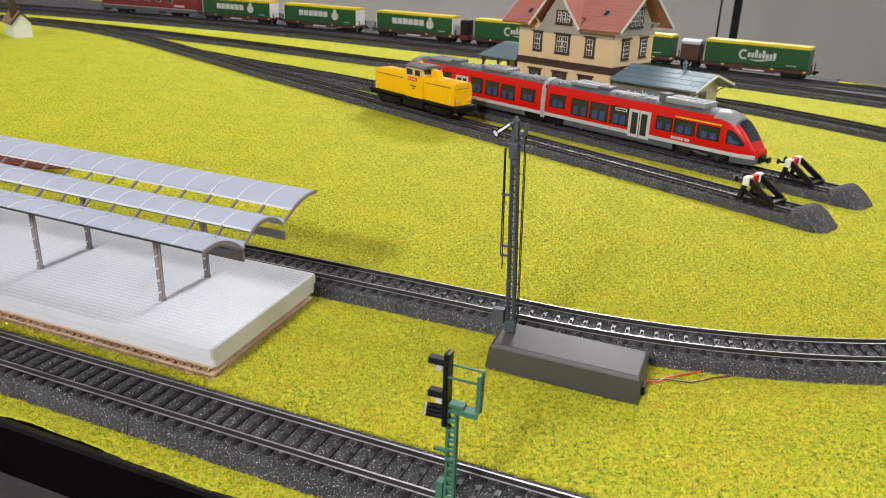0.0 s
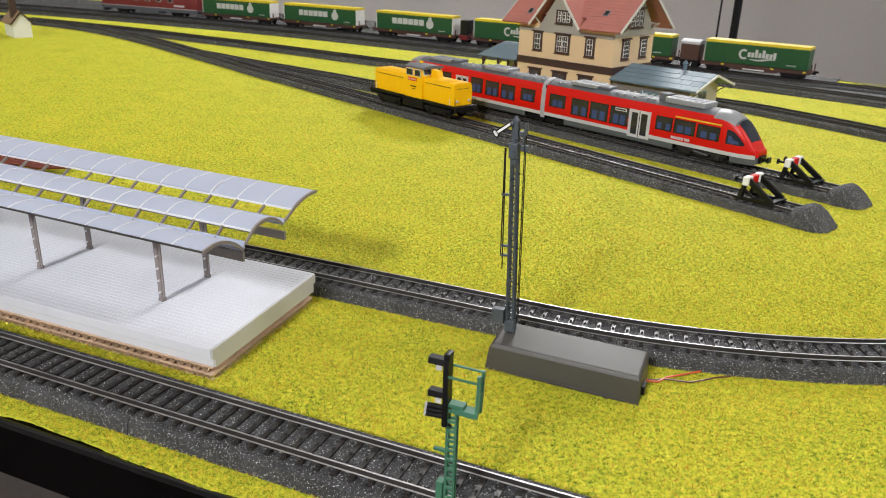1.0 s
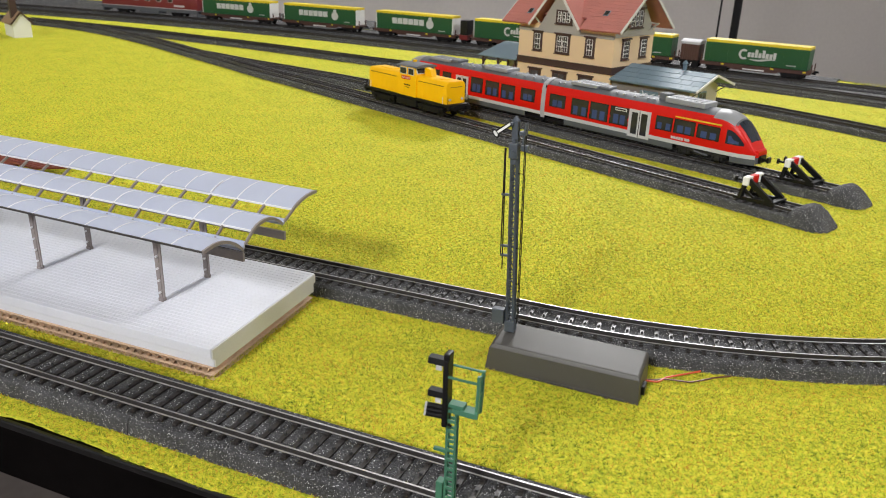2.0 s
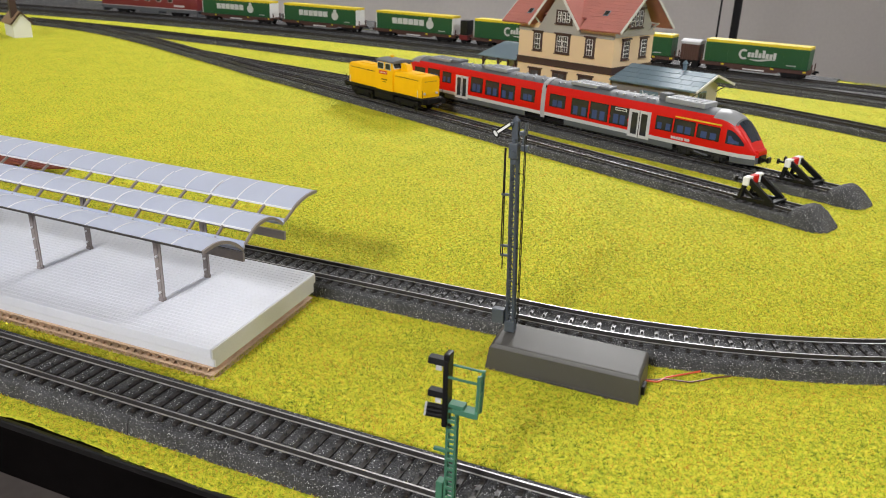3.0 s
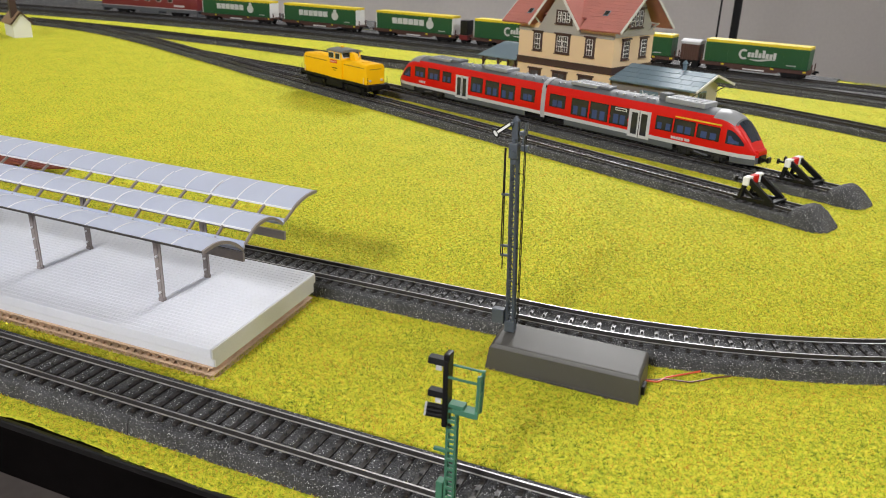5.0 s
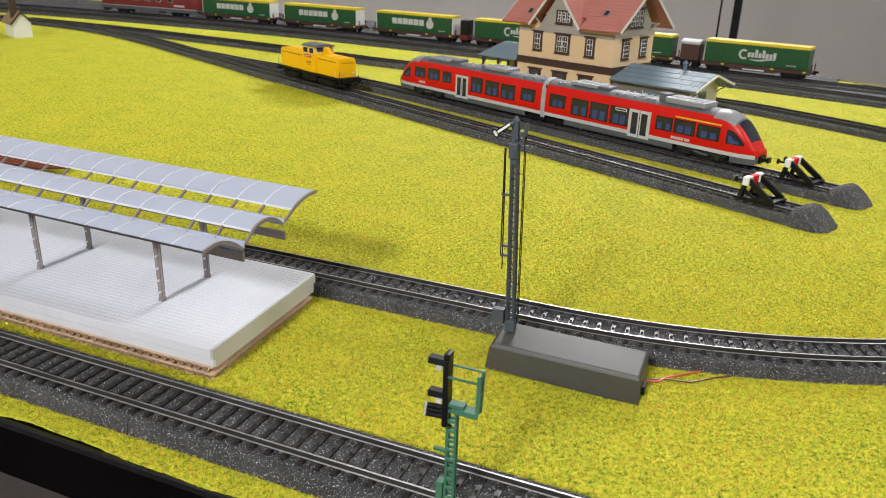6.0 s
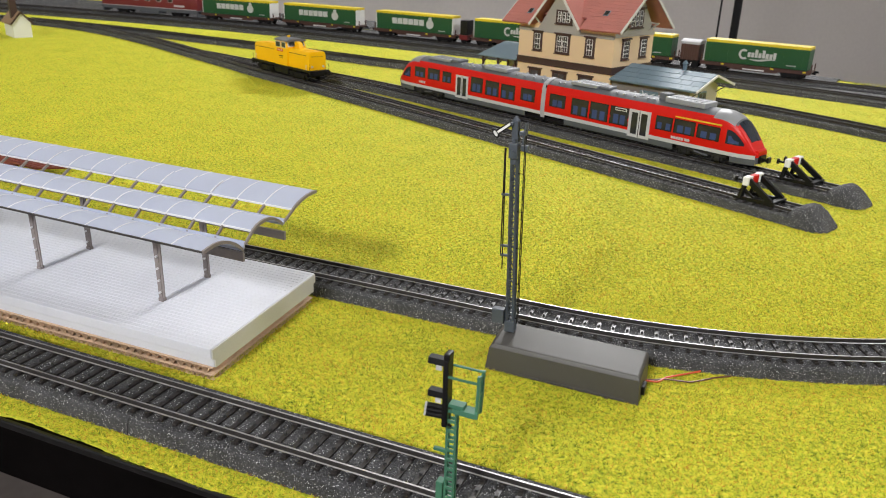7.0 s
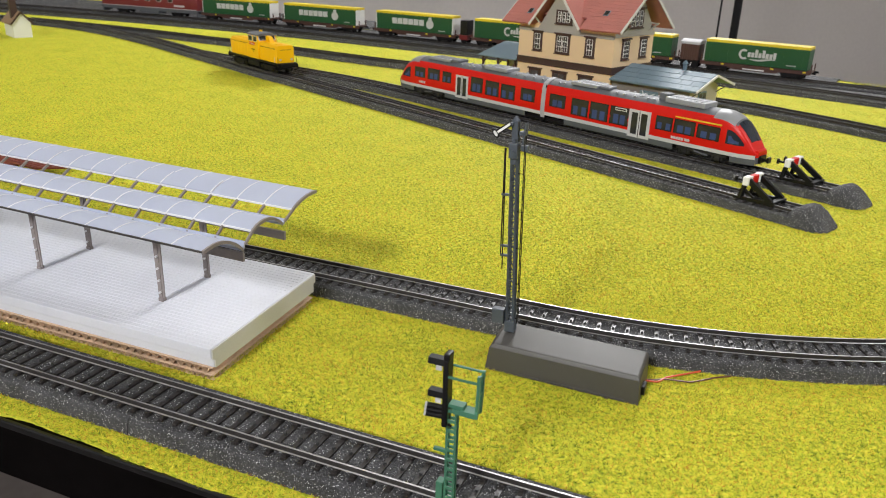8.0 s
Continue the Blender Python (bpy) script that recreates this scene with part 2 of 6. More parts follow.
RAIL_TOP = 0.0103
BED = [(-0.0172, -0.0004), (-0.0160, 0.0058), (-0.0148, 0.0069), (0.0148, 0.0069), (0.0160, 0.0058), (0.0172, -0.0004)]


def rail_profile(c):
    return [(c + s, z) for s, z in ((-0.0007, 0.0076), (-0.0007, 0.0079), (-0.00025, 0.0082), (-0.00025, 0.0095), (-0.0004, 0.0097), (-0.0004, 0.0102),
                                    (-0.00028, RAIL_TOP), (0.00028, RAIL_TOP), (0.0004, 0.0102), (0.0004, 0.0097), (0.00025, 0.0095), (0.00025, 0.0082),
                                    (0.0007, 0.0079), (0.0007, 0.0076))]


def sleeper_mesh():
    bm = bmesh.new()
    box(bm, -0.00092, 0.00092, -0.0124, 0.0124, 0.0066, 0.0078)
    for s in (-1, 1):
        for e in (-0.0021, 0.0021):
            box(bm, -0.0008, 0.0008, s * 0.0087 + e - 0.0006, s * 0.0087 + e + 0.0006, 0.0076, 0.0084)
    me = mesh_of("sleeper", bm, [SLEEPER, STUD])
    b2 = bmesh.new()
    b2.from_mesh(me)
    bmesh.ops.create_cone(b2, cap_ends=True, segments=6, radius1=0.0008, radius2=0.0005, depth=0.0012, matrix=Matrix.Translation((0, 0, 0.0082)))
    for f in b2.faces[-8:]:
        f.material_index = 1
    b2.to_mesh(me)
    b2.free()
    return me


SLEEPER_MESH = sleeper_mesh()
TIE = 0.0069


def track(path, label, stretch=None, rail=RAIL, bed=BED, seams=()):
    """A model track: moulded ballast bed, two rails, sleepers. stretch: (from, to) along it with sleepers of their own."""
    t = thing("model_track", Matrix(), label, "railway track", "model tracks")
    part("ballast_bed", swept(path, bed), BALLAST, t, "dark grey moulded ballast")
    for s in (-1, 1):
        bm = swept(path, rail_profile(s * 0.0087))
        for f in bm.faces:
            f.material_index = 0 if f.normal.z > 0.5 else 1
        part("rail", bm, [rail, RAIL_WEB], t, "rail with worn bright head and dark web")
    for q in seams:
        p, h = along(path, q)
        n = Vector((-h.y, h.x, 0))
        part("joint", loft([[p + h * e + n * s * 1.006 + Vector((0, 0, z + 0.00012)) for s, z in bed] for e in (-0.0001, 0.0001)]), DARK, t, "dark joint between two track pieces")
    total = sum((b - a).length for a, b in zip(path, path[1:]))
    lo, hi = stretch or (0, 0)
    verts, faces = [], []
    sv = [v.co.copy() for v in SLEEPER_MESH.vertices]
    sf = [tuple(p.vertices) for p in SLEEPER_MESH.polygons]
    d = TIE / 2
    while d < total:
        p, h = along(path, d)
        m = Matrix.Translation(p) @ Matrix.Rotation(math.atan2(h.y, h.x), 4, "Z")
        if lo <= d <= hi:
            piece("sleeper", SLEEPER_MESH, t, m)
        else:
            k = len(verts)
            verts += [m @ v for v in sv]
            faces += [tuple(i + k for i in f) for f in sf]
        d += TIE
    if verts:
        me = bpy.data.meshes.new("sleeper_rest")
        me.from_pydata(verts, [], faces)
        me.materials.append(SLEEPER)
        ob = new("sleeper_rest", me)
        ob.parent = t
        tagged(ob, kind="stuff")
    return t


def straight(a, b, step=0.02):
    a, b = Vector((*a, 0)), Vector((*b, 0))
    n = max(2, round((b - a).length / step))
    return [a.lerp(b, k / n) for k in range(n + 1)]


# direction of the near tracks and of the platform
ALONG = Vector((0.926, -0.377, 0))
NEAR = straight((-0.430, 0.394), (0.200, 0.1365))
arc0 = Vector((0.0538, 0.3474, 0))
MID = [arc0 - ALONG * d for d in np.arange(0.62, 0.001, -0.02)]
for a in np.arange(0, 75, 2.5):
    h = math.atan2(-0.377, 0.926)
    c = arc0 + Vector((-math.sin(h), math.cos(h), 0)) * 0.36
    MID.append(c + Vector((math.sin(h + radians(a)), -math.cos(h + radians(a)), 0)) * 0.36)
MID = even(MID, 0.01)

SIDE = Vector((-0.6702, 0.7422, 0))
NORM = Vector((0.7422, 0.6702, 0))
SIDE2 = Vector((-0.6855, 0.7281, 0))
END1 = Vector((0.2581, 0.5328, 0))
END2 = END1 + NORM * 0.078 + SIDE * 0.006
SIDING_1 = smooth_path([END1.to_2d(), (END1 + SIDE * 0.15).to_2d(), (END1 + SIDE * 0.3).to_2d(), (END1 + SIDE * 0.45).to_2d(), (END1 + SIDE * 0.55).to_2d(), (-0.209, 1.049),
                        (-0.259, 1.102), (-0.318, 1.171), (-0.408, 1.272), (-0.538, 1.419), (-0.705, 1.575), (-0.860, 1.668), (-1.06, 1.765), (-1.35, 1.88)])
SIDING_2 = smooth_path([END2.to_2d(), (END2 + SIDE2 * 0.15).to_2d(), (END2 + SIDE2 * 0.3).to_2d(), (END2 + SIDE2 * 0.45).to_2d(), (END2 + SIDE2 * 0.54).to_2d(),
                        (-0.142, 1.060), (-0.235, 1.133), (-0.310, 1.190), (-0.400, 1.266)])
LOOP = smooth_path([(0.60, 0.60), (0.545, 0.705), (0.472, 0.822), (0.410, 0.905), (0.357, 0.964), (0.230, 1.052), (0.080, 1.140), (-0.083, 1.228), (-0.177, 1.288),
                    (-0.347, 1.400), (-0.480, 1.478), (-0.620, 1.562), (-0.760, 1.632), (-0.90, 1.70)])
FAR_1 = smooth_path([(0.78, 0.92), (0.69, 1.035), (0.617, 1.105), (0.530, 1.165), (0.419, 1.243), (0.200, 1.385), (0.015, 1.497), (-0.186, 1.618), (-0.430, 1.748),
                     (-0.70, 1.868), (-1.00, 1.985), (-1.35, 2.10)])
FAR_2 = smooth_path([(0.72, 0.84), (0.635, 0.955), (0.562, 1.030), (0.480, 1.098), (0.370, 1.180), (0.150, 1.322), (-0.030, 1.430), (-0.225, 1.548), (-0.465, 1.673),
                     (-0.735, 1.792), (-1.03, 1.905), (-1.38, 2.02)])

# ---------- room, board and grass ----------
def slab(name, bm, mat, label="", category="structure"):
    ob = new(name, mesh_of(name, bm, mat))
    return tagged(ob, label, category, kind="structure")


X0, X1, Y0, Y1, ZF, ZC = -2.7, 2.7, -2.6, 4.3, -0.75, 1.75
slab("floor", cbox(X0 - 0.1, X1 + 0.1, Y0 - 0.1, Y1 + 0.1, ZF - 0.1, ZF), FLOOR, "light brown floor far below the board", "floor")
slab("ceiling", cbox(X0 - 0.1, X1 + 0.1, Y0 - 0.1, Y1 + 0.1, ZC, ZC + 0.1), CEIL, "plain white ceiling", "ceiling")
slab("wall_north", cbox(X0 - 0.1, X1 + 0.1, Y1, Y1 + 0.1, ZF, ZC), WALL, "plain greige painted wall", "wall")
slab("wall_south", cbox(X0 - 0.1, X1 + 0.1, Y0 - 0.1, Y0, ZF, ZC), WALL, "plain greige painted wall", "wall")
slab("wall_west", cbox(X0 - 0.1, X0, Y0, Y1, ZF, ZC), WALL, "plain greige painted wall", "wall")
slab("wall_east", cbox(X1, X1 + 0.1, Y0, Y1, ZF, ZC), WALL, "plain greige painted wall", "wall")

EDGE0 = Vector((-0.1724, 0.2588, 0))      # on the near edge of the board
IN = Vector((0.377, 0.926, 0))            # from that edge inwards
BACK0 = Vector((0.619, 1.262, 0))         # on the far edge of the board


def board_outline(inset):
    e0, e1 = EDGE0 - ALONG * 1.5 + IN * inset, EDGE0 + ALONG * 1.0 + IN * inset
    b = [Vector((0.86, 1.0, 0)), Vector((0.78, 1.09, 0)), Vector((0.66, 1.20, 0)), BACK0, Vector((0.0, 1.66, 0)), Vector((-0.7, 2.20, 0)), Vector((-1.56, 2.75, 0))]
    return [e0, e1] + b


def board():
    t = thing("layout_table", Matrix(), "black-stained wooden table carrying the railway layout", "table")
    o = board_outline(0)
    part("tabletop", loft([[p + Vector((0, 0, z)) for p in o] for z in (-0.030, -0.0016)]), BLACK_WOOD, t)
    part("edge_strip", prism([(-0.0012, -0.0034), (0.0010, -0.0034), (0.0010, -0.0008), (-0.0006, -0.0004), (-0.0012, -0.0010)], "x", -1.4, 0.9), BLACK, t, "glossy black edge strip").matrix_basis = \
        Matrix.Translation(EDGE0 - IN * 0.0012) @ Matrix.Rotation(math.atan2(ALONG.y, ALONG.x), 4, "Z")
    for x, y in ((-1.25, 0.85), (0.58, 0.18), (0.55, 1.15), (-1.3, 2.1)):
        part("leg", cbox(x - 0.03, x + 0.03, y - 0.03, y + 0.03, ZF, -0.03, 0.003), BLACK_WOOD, t)


board()


def mat_edge(s):
    """How far the cut edge of the grass mat lies inside the board's edge, s metres along it."""
    return 0.0004 + 0.0018 * math.cos((s - 0.021) * 46) + 0.0004 * math.sin(s * 170) + 0.0005 * noise.noise((s * 300, 0, 0))


def grass_mat():
    bm = bmesh.new()
    top, low = [], []
    back = board_outline(0)[2:]
    S = np.concatenate([np.arange(-1.3, -0.1, 0.02), np.arange(-0.1, 0.45, 0.0015), np.arange(0.45, 0.95, 0.02)])
    for s in S:
        p = EDGE0 + ALONG * s + IN * mat_edge(s)
        top.append(bm.verts.new(p))
        low.append(bm.verts.new(p - Vector((0, 0, 0.0016))))
    for a, b, c, d in zip(low, low[1:], top[1:], top):
        bm.faces.new((a, b, c, d))
    rest = [bm.verts.new(p - Vector((0.01, 0.02, 0))) for p in back]
    bm.faces.new(top + rest)
    bmesh.ops.triangulate(bm, faces=[f for f in bm.faces if len(f.verts) > 4])
    slab("ground", bm, GRASS, "yellow-green static grass mat with a cut edge", "grass")


grass_mat()


def grass_fibres():
    """Single fibres lying on the mat, denser towards the near edge."""
    rng = np.random.default_rng(4)
    n = 3000000
    u = rng.uniform(0, 1, n)
    y = 0.16 * (1.62 / 0.16) ** u
    x = rng.uniform(-1, 1, n) * (0.66 * y + 0.06)
    thin = np.minimum(1.0, (y / 0.33) ** 2) * (0.66 * y + 0.06) / (0.66 * 0.33 + 0.06) / np.maximum(1, y / 0.33) ** 1.1
    q = np.stack([x, y], 1)[rng.uniform(0, 1, n) < thin * 0.75]
    s = (q - np.array(EDGE0[:2])) @ np.array(ALONG[:2])
    d = (q - np.array(EDGE0[:2])) @ np.array(IN[:2])
    edge = 0.0004 + 0.0018 * np.cos((s - 0.021) * 46) + 0.0004 * np.sin(s * 170)
    back = (q - np.array(BACK0[:2])) @ np.array((0.546, 0.838))
    P = q[(d > edge - 0.0004) & (back < -0.02)]
    f = np.maximum(1, P[:, 1] / 0.40) ** 0.6
    Wd = 0.00020 * f ** 0.4
    Ht = rng.uniform(0.0003, 0.0014, len(P))
    n = len(P)
    a = rng.uniform(0, 2 * np.pi, n)
    lean = rng.uniform(0, 2 * np.pi, n)
    la = rng.uniform(0.0008, 0.0026, n) * f
    v = np.zeros((n, 3, 3))
    v[:, 0, :2] = P - Wd[:, None] * np.stack([np.cos(a), np.sin(a)], 1)
    v[:, 1, :2] = P + Wd[:, None] * np.stack([np.cos(a), np.sin(a)], 1)
    v[:, 2, :2] = P + la[:, None] * np.stack([np.cos(lean), np.sin(lean)], 1)
    v[:, :2, 2] = -0.0002
    v[:, 2, 2] = Ht
    me = bpy.data.meshes.new("grass_fibres")
    me.vertices.add(3 * n)
    me.vertices.foreach_set("co", v.reshape(-1))
    me.loops.add(3 * n)
    me.loops.foreach_set("vertex_index", np.arange(3 * n, dtype=np.int32))
    me.polygons.add(n)
    me.polygons.foreach_set("loop_start", np.arange(0, 3 * n, 3, dtype=np.int32))
    me.update(calc_edges=True)
    me.materials.append(BLADE)
    tagged(new("grass", me), "short yellow-green static grass with orange flecks", "grass", kind="stuff")


grass_fibres()


# ---------- platform and canopy ----------
PLAT = Matrix.Translation((-0.0971, 0.2915, 0)) @ Matrix(((-0.926, 0.378, 0, 0), (0.378, 0.926, 0, 0), (0, 0, 1, 0), (0, 0, 0, 1)))
# in the platform's own space x runs along it, y across it, seen from its end corner
PLAT_LEN, PLAT_W, PLAT_TOP = 0.34, 0.0882, 0.0157
CANO = PLAT @ Matrix.Rotation(radians(1.6), 4, "Z")


def skewed(bm, k=0.048):
    """The sawn end of the platform is not quite square."""
    for v in bm.verts:
        v.co.x += k * v.co.y
    return bm


def flip(bm):
    bmesh.ops.reverse_faces(bm, faces=bm.faces)
    return bm


def cardboard():
    t = thing("cardboard_base", PLAT, "two layers of brown corrugated cardboard under the platform", "cardboard")
    for k, (z, h, pitch) in enumerate(((0.0, 0.0024, 0.00070), (0.0024, 0.0033, 0.00115))):
        x0, w0 = 0.0002 + 0.0005 * k, -0.0016 + 0.0004 * k
        for a, b in ((z, z + 0.00022), (z + h - 0.00022, z + h)):
            part("liner", skewed(cbox(x0, PLAT_LEN, w0, PLAT_W - 0.0024, a, b)), CARD, t)
        rings = []
        n = int((PLAT_LEN - x0) / pitch)
        for i in range(2 * n + 1):
            x = x0 + 0.0013 + i * pitch / 2
            zz = z + h / 2 + (h / 2 - 0.00030) * math.cos(i * math.pi * 0.25 + 0.8 * noise.noise((i * 0.06, k, 2))) * (1 + 0.12 * noise.noise((i * 0.2, k * 5, 0)))
            jit = 0.0007 * noise.noise((x * 260, k * 3, 0))
            rings.append([(x, w0 - 0.0003 + jit, zz + 0.00009), (x, PLAT_W - 0.0030, zz + 0.00009), (x, PLAT_W - 0.0030, zz - 0.00009), (x, w0 - 0.0003 + jit, zz - 0.00009)])
        part("fluting", skewed(loft(rings)), CARD, t)


def platform():
    t = thing("station_platform", PLAT, "white plastic model station platform with a paved top", "platform")
    part("lower_slab", skewed(cbox(0.0004, PLAT_LEN, -0.0002, PLAT_W - 0.0018, 0.0057, 0.0103, 0.0003)), WHITE_PLASTIC, t)
    part("upper_slab", skewed(cbox(0.0002, PLAT_LEN, -0.0022, PLAT_W, 0.0106, PLAT_TOP - 0.0001, 0.0005)), WHITE_PLASTIC, t)
    part("end_panel", skewed(cbox(-0.0004, 0.0003, 0.0000, PLAT_W - 0.0020, 0.0058, 0.0104, 0.0001)), IVORY_PLASTIC, t, "ivory end panel")
    part("end_panel", skewed(cbox(-0.0006, 0.0001, -0.0018, PLAT_W - 0.0003, 0.0105, PLAT_TOP - 0.0005, 0.0002)), IVORY_PLASTIC, t, "ivory end panel")
    # paving stones moulded in the top, inside a plain kerb
    bm = bmesh.new()
    rng = random.Random(7)
    px, py = 0.0021, 0.00282
    for i in range(int(0.30 / px)):
        for j in range(31):
            x, y = 0.0016 + i * px, 0.0003 + j * py
            if j % 2:
                x += px / 2
            h = PLAT_TOP + 0.00006 + rng.uniform(-0.00001, 0.00001)
            a, b, c, d = x, x + px - 0.00016, y, y + py - 0.00034
            e = 0.00016
            v = [bm.verts.new(q) for q in ((a, c, h - 0.00020), (b, c, h - 0.00020), (b, d, h - 0.00020), (a, d, h - 0.00020))]
            u = [bm.verts.new(q) for q in ((a + e, c + e, h), (b - e, c + e, h), (b - e, d - e, h), (a + e, d - e, h))]
            bm.faces.new(u)
            for k in range(4):
                bm.faces.new((v[k], v[(k + 1) % 4], u[(k + 1) % 4], u[k]))
    ob = part("paving", skewed(bm), WHITE_PLASTIC, t)
    tagged(ob, "small white paving stones in rows", kind="stuff")


cardboard()
platform()


def arc_line(p0, p1, bulge, n=8):
    (y0, z0), (y1, z1) = p0, p1
    L = math.hypot(y1 - y0, z1 - z0)
    nx, nz = -(z1 - z0) / L, (y1 - y0) / L
    return [(y0 + (y1 - y0) * k / n + nx * bulge * 4 * (k / n) * (1 - k / n), z0 + (z1 - z0) * k / n + nz * bulge * 4 * (k / n) * (1 - k / n)) for k in range(n + 1)]


WING_1 = arc_line((0.0014, 0.0588), (0.0268, 0.0512), 0.0041)
VAULT = arc_line((0.0338, 0.0578), (0.0565, 0.0543), 0.0042)
WING_3 = arc_line((0.0652, 0.0588), (0.0858, 0.0626), 0.0015)
CAN_X0, CAN_X1, BAY = 0.003, 0.326, 0.0164


def ribbon(line, x0, x1, thick, lift=0.0):
    up = [(y, z + lift) for y, z in line]
    poly = up + [(y, z - thick) for y, z in up[::-1]]
    return prism(poly, "x", x0, x1)


def canopy():
    t = thing("platform_canopy", CANO, "pale translucent canopy in three curved strips on slim columns", "canopy")
    for line, name in ((WING_1, "front_wing"), (VAULT, "middle_vault"), (WING_3, "rear_wing")):
        w = part(name, ribbon(line, CAN_X0, CAN_X1, 0.0005), CANOPY, t, "pale blue-white curved roof sheet", smooth=True)
        part("end_rib", ribbon(line, CAN_X0 - 0.0009, CAN_X0 + 0.0002, 0.0015, 0.0002), CANOPY_FRAME, w, "grey-beige edge rib", smooth=True)
        x = CAN_X0 + BAY
        while x < CAN_X1:
            part("rib", ribbon(line, x - 0.00028, x + 0.00028, 0.0005, 0.00022), RIB, w)
            x += BAY
        (y0, z0), (y1, z1) = line[0], line[-1]
        front = cbox(CAN_X0, CAN_X1, y0 - 0.0003, y0 + 0.0003, z0 - 0.0008, z0 + 0.0001, 0.0001)
        part("edge_trim", front, CANOPY_DARK if name == "front_wing" else RIB, w)
    # a second sheet lapped over the lower half of the rear wing, its ribs stepping over the edge
    lap = WING_3[:5]
    w = part("lap_sheet", ribbon(lap, CAN_X0 + 3 * BAY, CAN_X1, 0.0004, 0.0007), CANOPY, t, "overlapping lower roof sheet", smooth=True)
    x = CAN_X0 + 3 * BAY
    while x < CAN_X1:
        part("rib", ribbon(lap, x - 0.00028, x + 0.00028, 0.0005, 0.0010), RIB, w)
        x += BAY
    # gutters with a raised lip, and open lattice up to the next strip
    for a, lip, b in ((WING_1[-1], (0.0290, 0.0541), VAULT[0]), (VAULT[-1], (0.0590, 0.0556), WING_3[0])):
        y, z = a
        part("gutter", prism([(y - 0.0010, z - 0.0006), (y + 0.0008, z - 0.0014), (lip[0] - 0.0002, lip[1] - 0.0024), (lip[0] + 0.0003, lip[1]), (lip[0] - 0.0003, lip[1]), (lip[0] - 0.0007, lip[1] - 0.0018),
                              (y + 0.0008, z - 0.0008), (y - 0.0008, z)], "x", CAN_X0, CAN_X1), CANOPY, t, "pale roof gutter", smooth=True)
        x = CAN_X0 - 0.0003
        while x < CAN_X1:
            part("strut", bar(bmesh.new(), (x, lip[0] - 0.0004, lip[1] - 0.0012), (x, b[0] + 0.0004, b[1] - 0.0006), 0.0010, 0.0012), CANOPY_FRAME, t)
            x += BAY
    # carrying beams
    for y in (0.0268, 0.0580):
        part("beam", prism([(y - 0.0006, 0.0453), (y + 0.0006, 0.0453), (y + 0.0006, 0.0495), (y - 0.0006, 0.0495)], "x", CAN_X0 - 0.0006, CAN_X1), CANOPY_FRAME, t, "long grey-brown carrying beam")
    for x in (0.0520, 0.1345, 0.2170, 0.2995):
        for y in (0.0254, 0.0574):
            c = part("column", bmesh.new(), CANOPY_FRAME, t, "slender grey-beige column with drilled holes")
            bm = bmesh.new()
            for q in (-1, 1):
                bar(bm, (x + q * 0.0008, y, PLAT_TOP - 0.0002), (x + q * 0.0012, y, 0.0465), 0.0006, 0.0020)
            bar(bm, (x, y - 0.0003, PLAT_TOP - 0.0002), (x, y - 0.0003, 0.0465), 0.0014, 0.0007)
            z = PLAT_TOP + 0.0046
            while z < 0.044:
                part("rivet", rod(bmesh.new(), (x, y - 0.0016, z), (x, y - 0.0006, z), 0.00055, 8), RIB, c, "pale hole rim")
                z += 0.0062
            box(bm, x - 0.0014, x + 0.0014, y - 0.0013, y + 0.0013, PLAT_TOP - 0.0002, PLAT_TOP + 0.0016, 0.0002)
            c.data = mesh_of("column", bm, CANOPY_FRAME)
            part("bracket", bar(bmesh.new(), (x, y, 0.046), (x, y - 0.011, 0.0525), 0.0012, 0.0016), CANOPY_FRAME, c)
            part("bracket", bar(bmesh.new(), (x, y, 0.046), (x, y + 0.0016, 0.0510), 0.0012, 0.0016), CANOPY_FRAME, c)


canopy()


# ---------- signal drive box and wires ----------
def drive_box():
    o = Matrix.Translation((0.0847, 0.2808, 0)) @ Matrix(((-0.920, 0.392, 0, 0), (0.392, 0.920, 0, 0), (0, 0, 1, 0), (0, 0, 0, 1)))
    t = thing("signal_drive_box", o, "dark grey plastic signal drive box with sloping sides", "box")
    L, W, H = 0.0695, 0.0215, 0.0158

    secs = []
    # foot, shoulder, chamfer, top; the far end slopes
    for zf, zb, a, b, e in ((-0.0004, -0.0004, 0.0, 0.0, 0.0), (0.0112, 0.0143, 0.0006, 0.0007, 0.0014), (0.0128, 0.0155, 0.0013, 0.0014, 0.0028), (0.0131, 0.0158, 0.0018, 0.0018, 0.0034)):
        secs.append([(a, b, zf), (L - e, b, zf), (L - e, W - b, zb), (a, W - b, zb)])
    bm = loft(secs)
    bmesh.ops.bevel(bm, geom=[q for q in bm.edges if min(v.co.z for v in q.verts) > 0.005], offset=0.00018, segments=1, affect="EDGES")
    part("housing", bm, GREY_PLASTIC, t)
    part("base_flange", cbox(0.006, L - 0.016, -0.0007, 0.002, 0.0006, 0.0014, 0.0002), GREY_PLASTIC, t)
    part("foot", cbox(0.0125, 0.0145, -0.0009, 0.001, -0.0002, 0.0008, 0.0002), GREY_PLASTIC, t)
    part("socket", cbox(-0.0012, 0.001, 0.006, 0.012, 0.002, 0.006, 0.0004), BLACK, t)
    return o


BOX = drive_box()


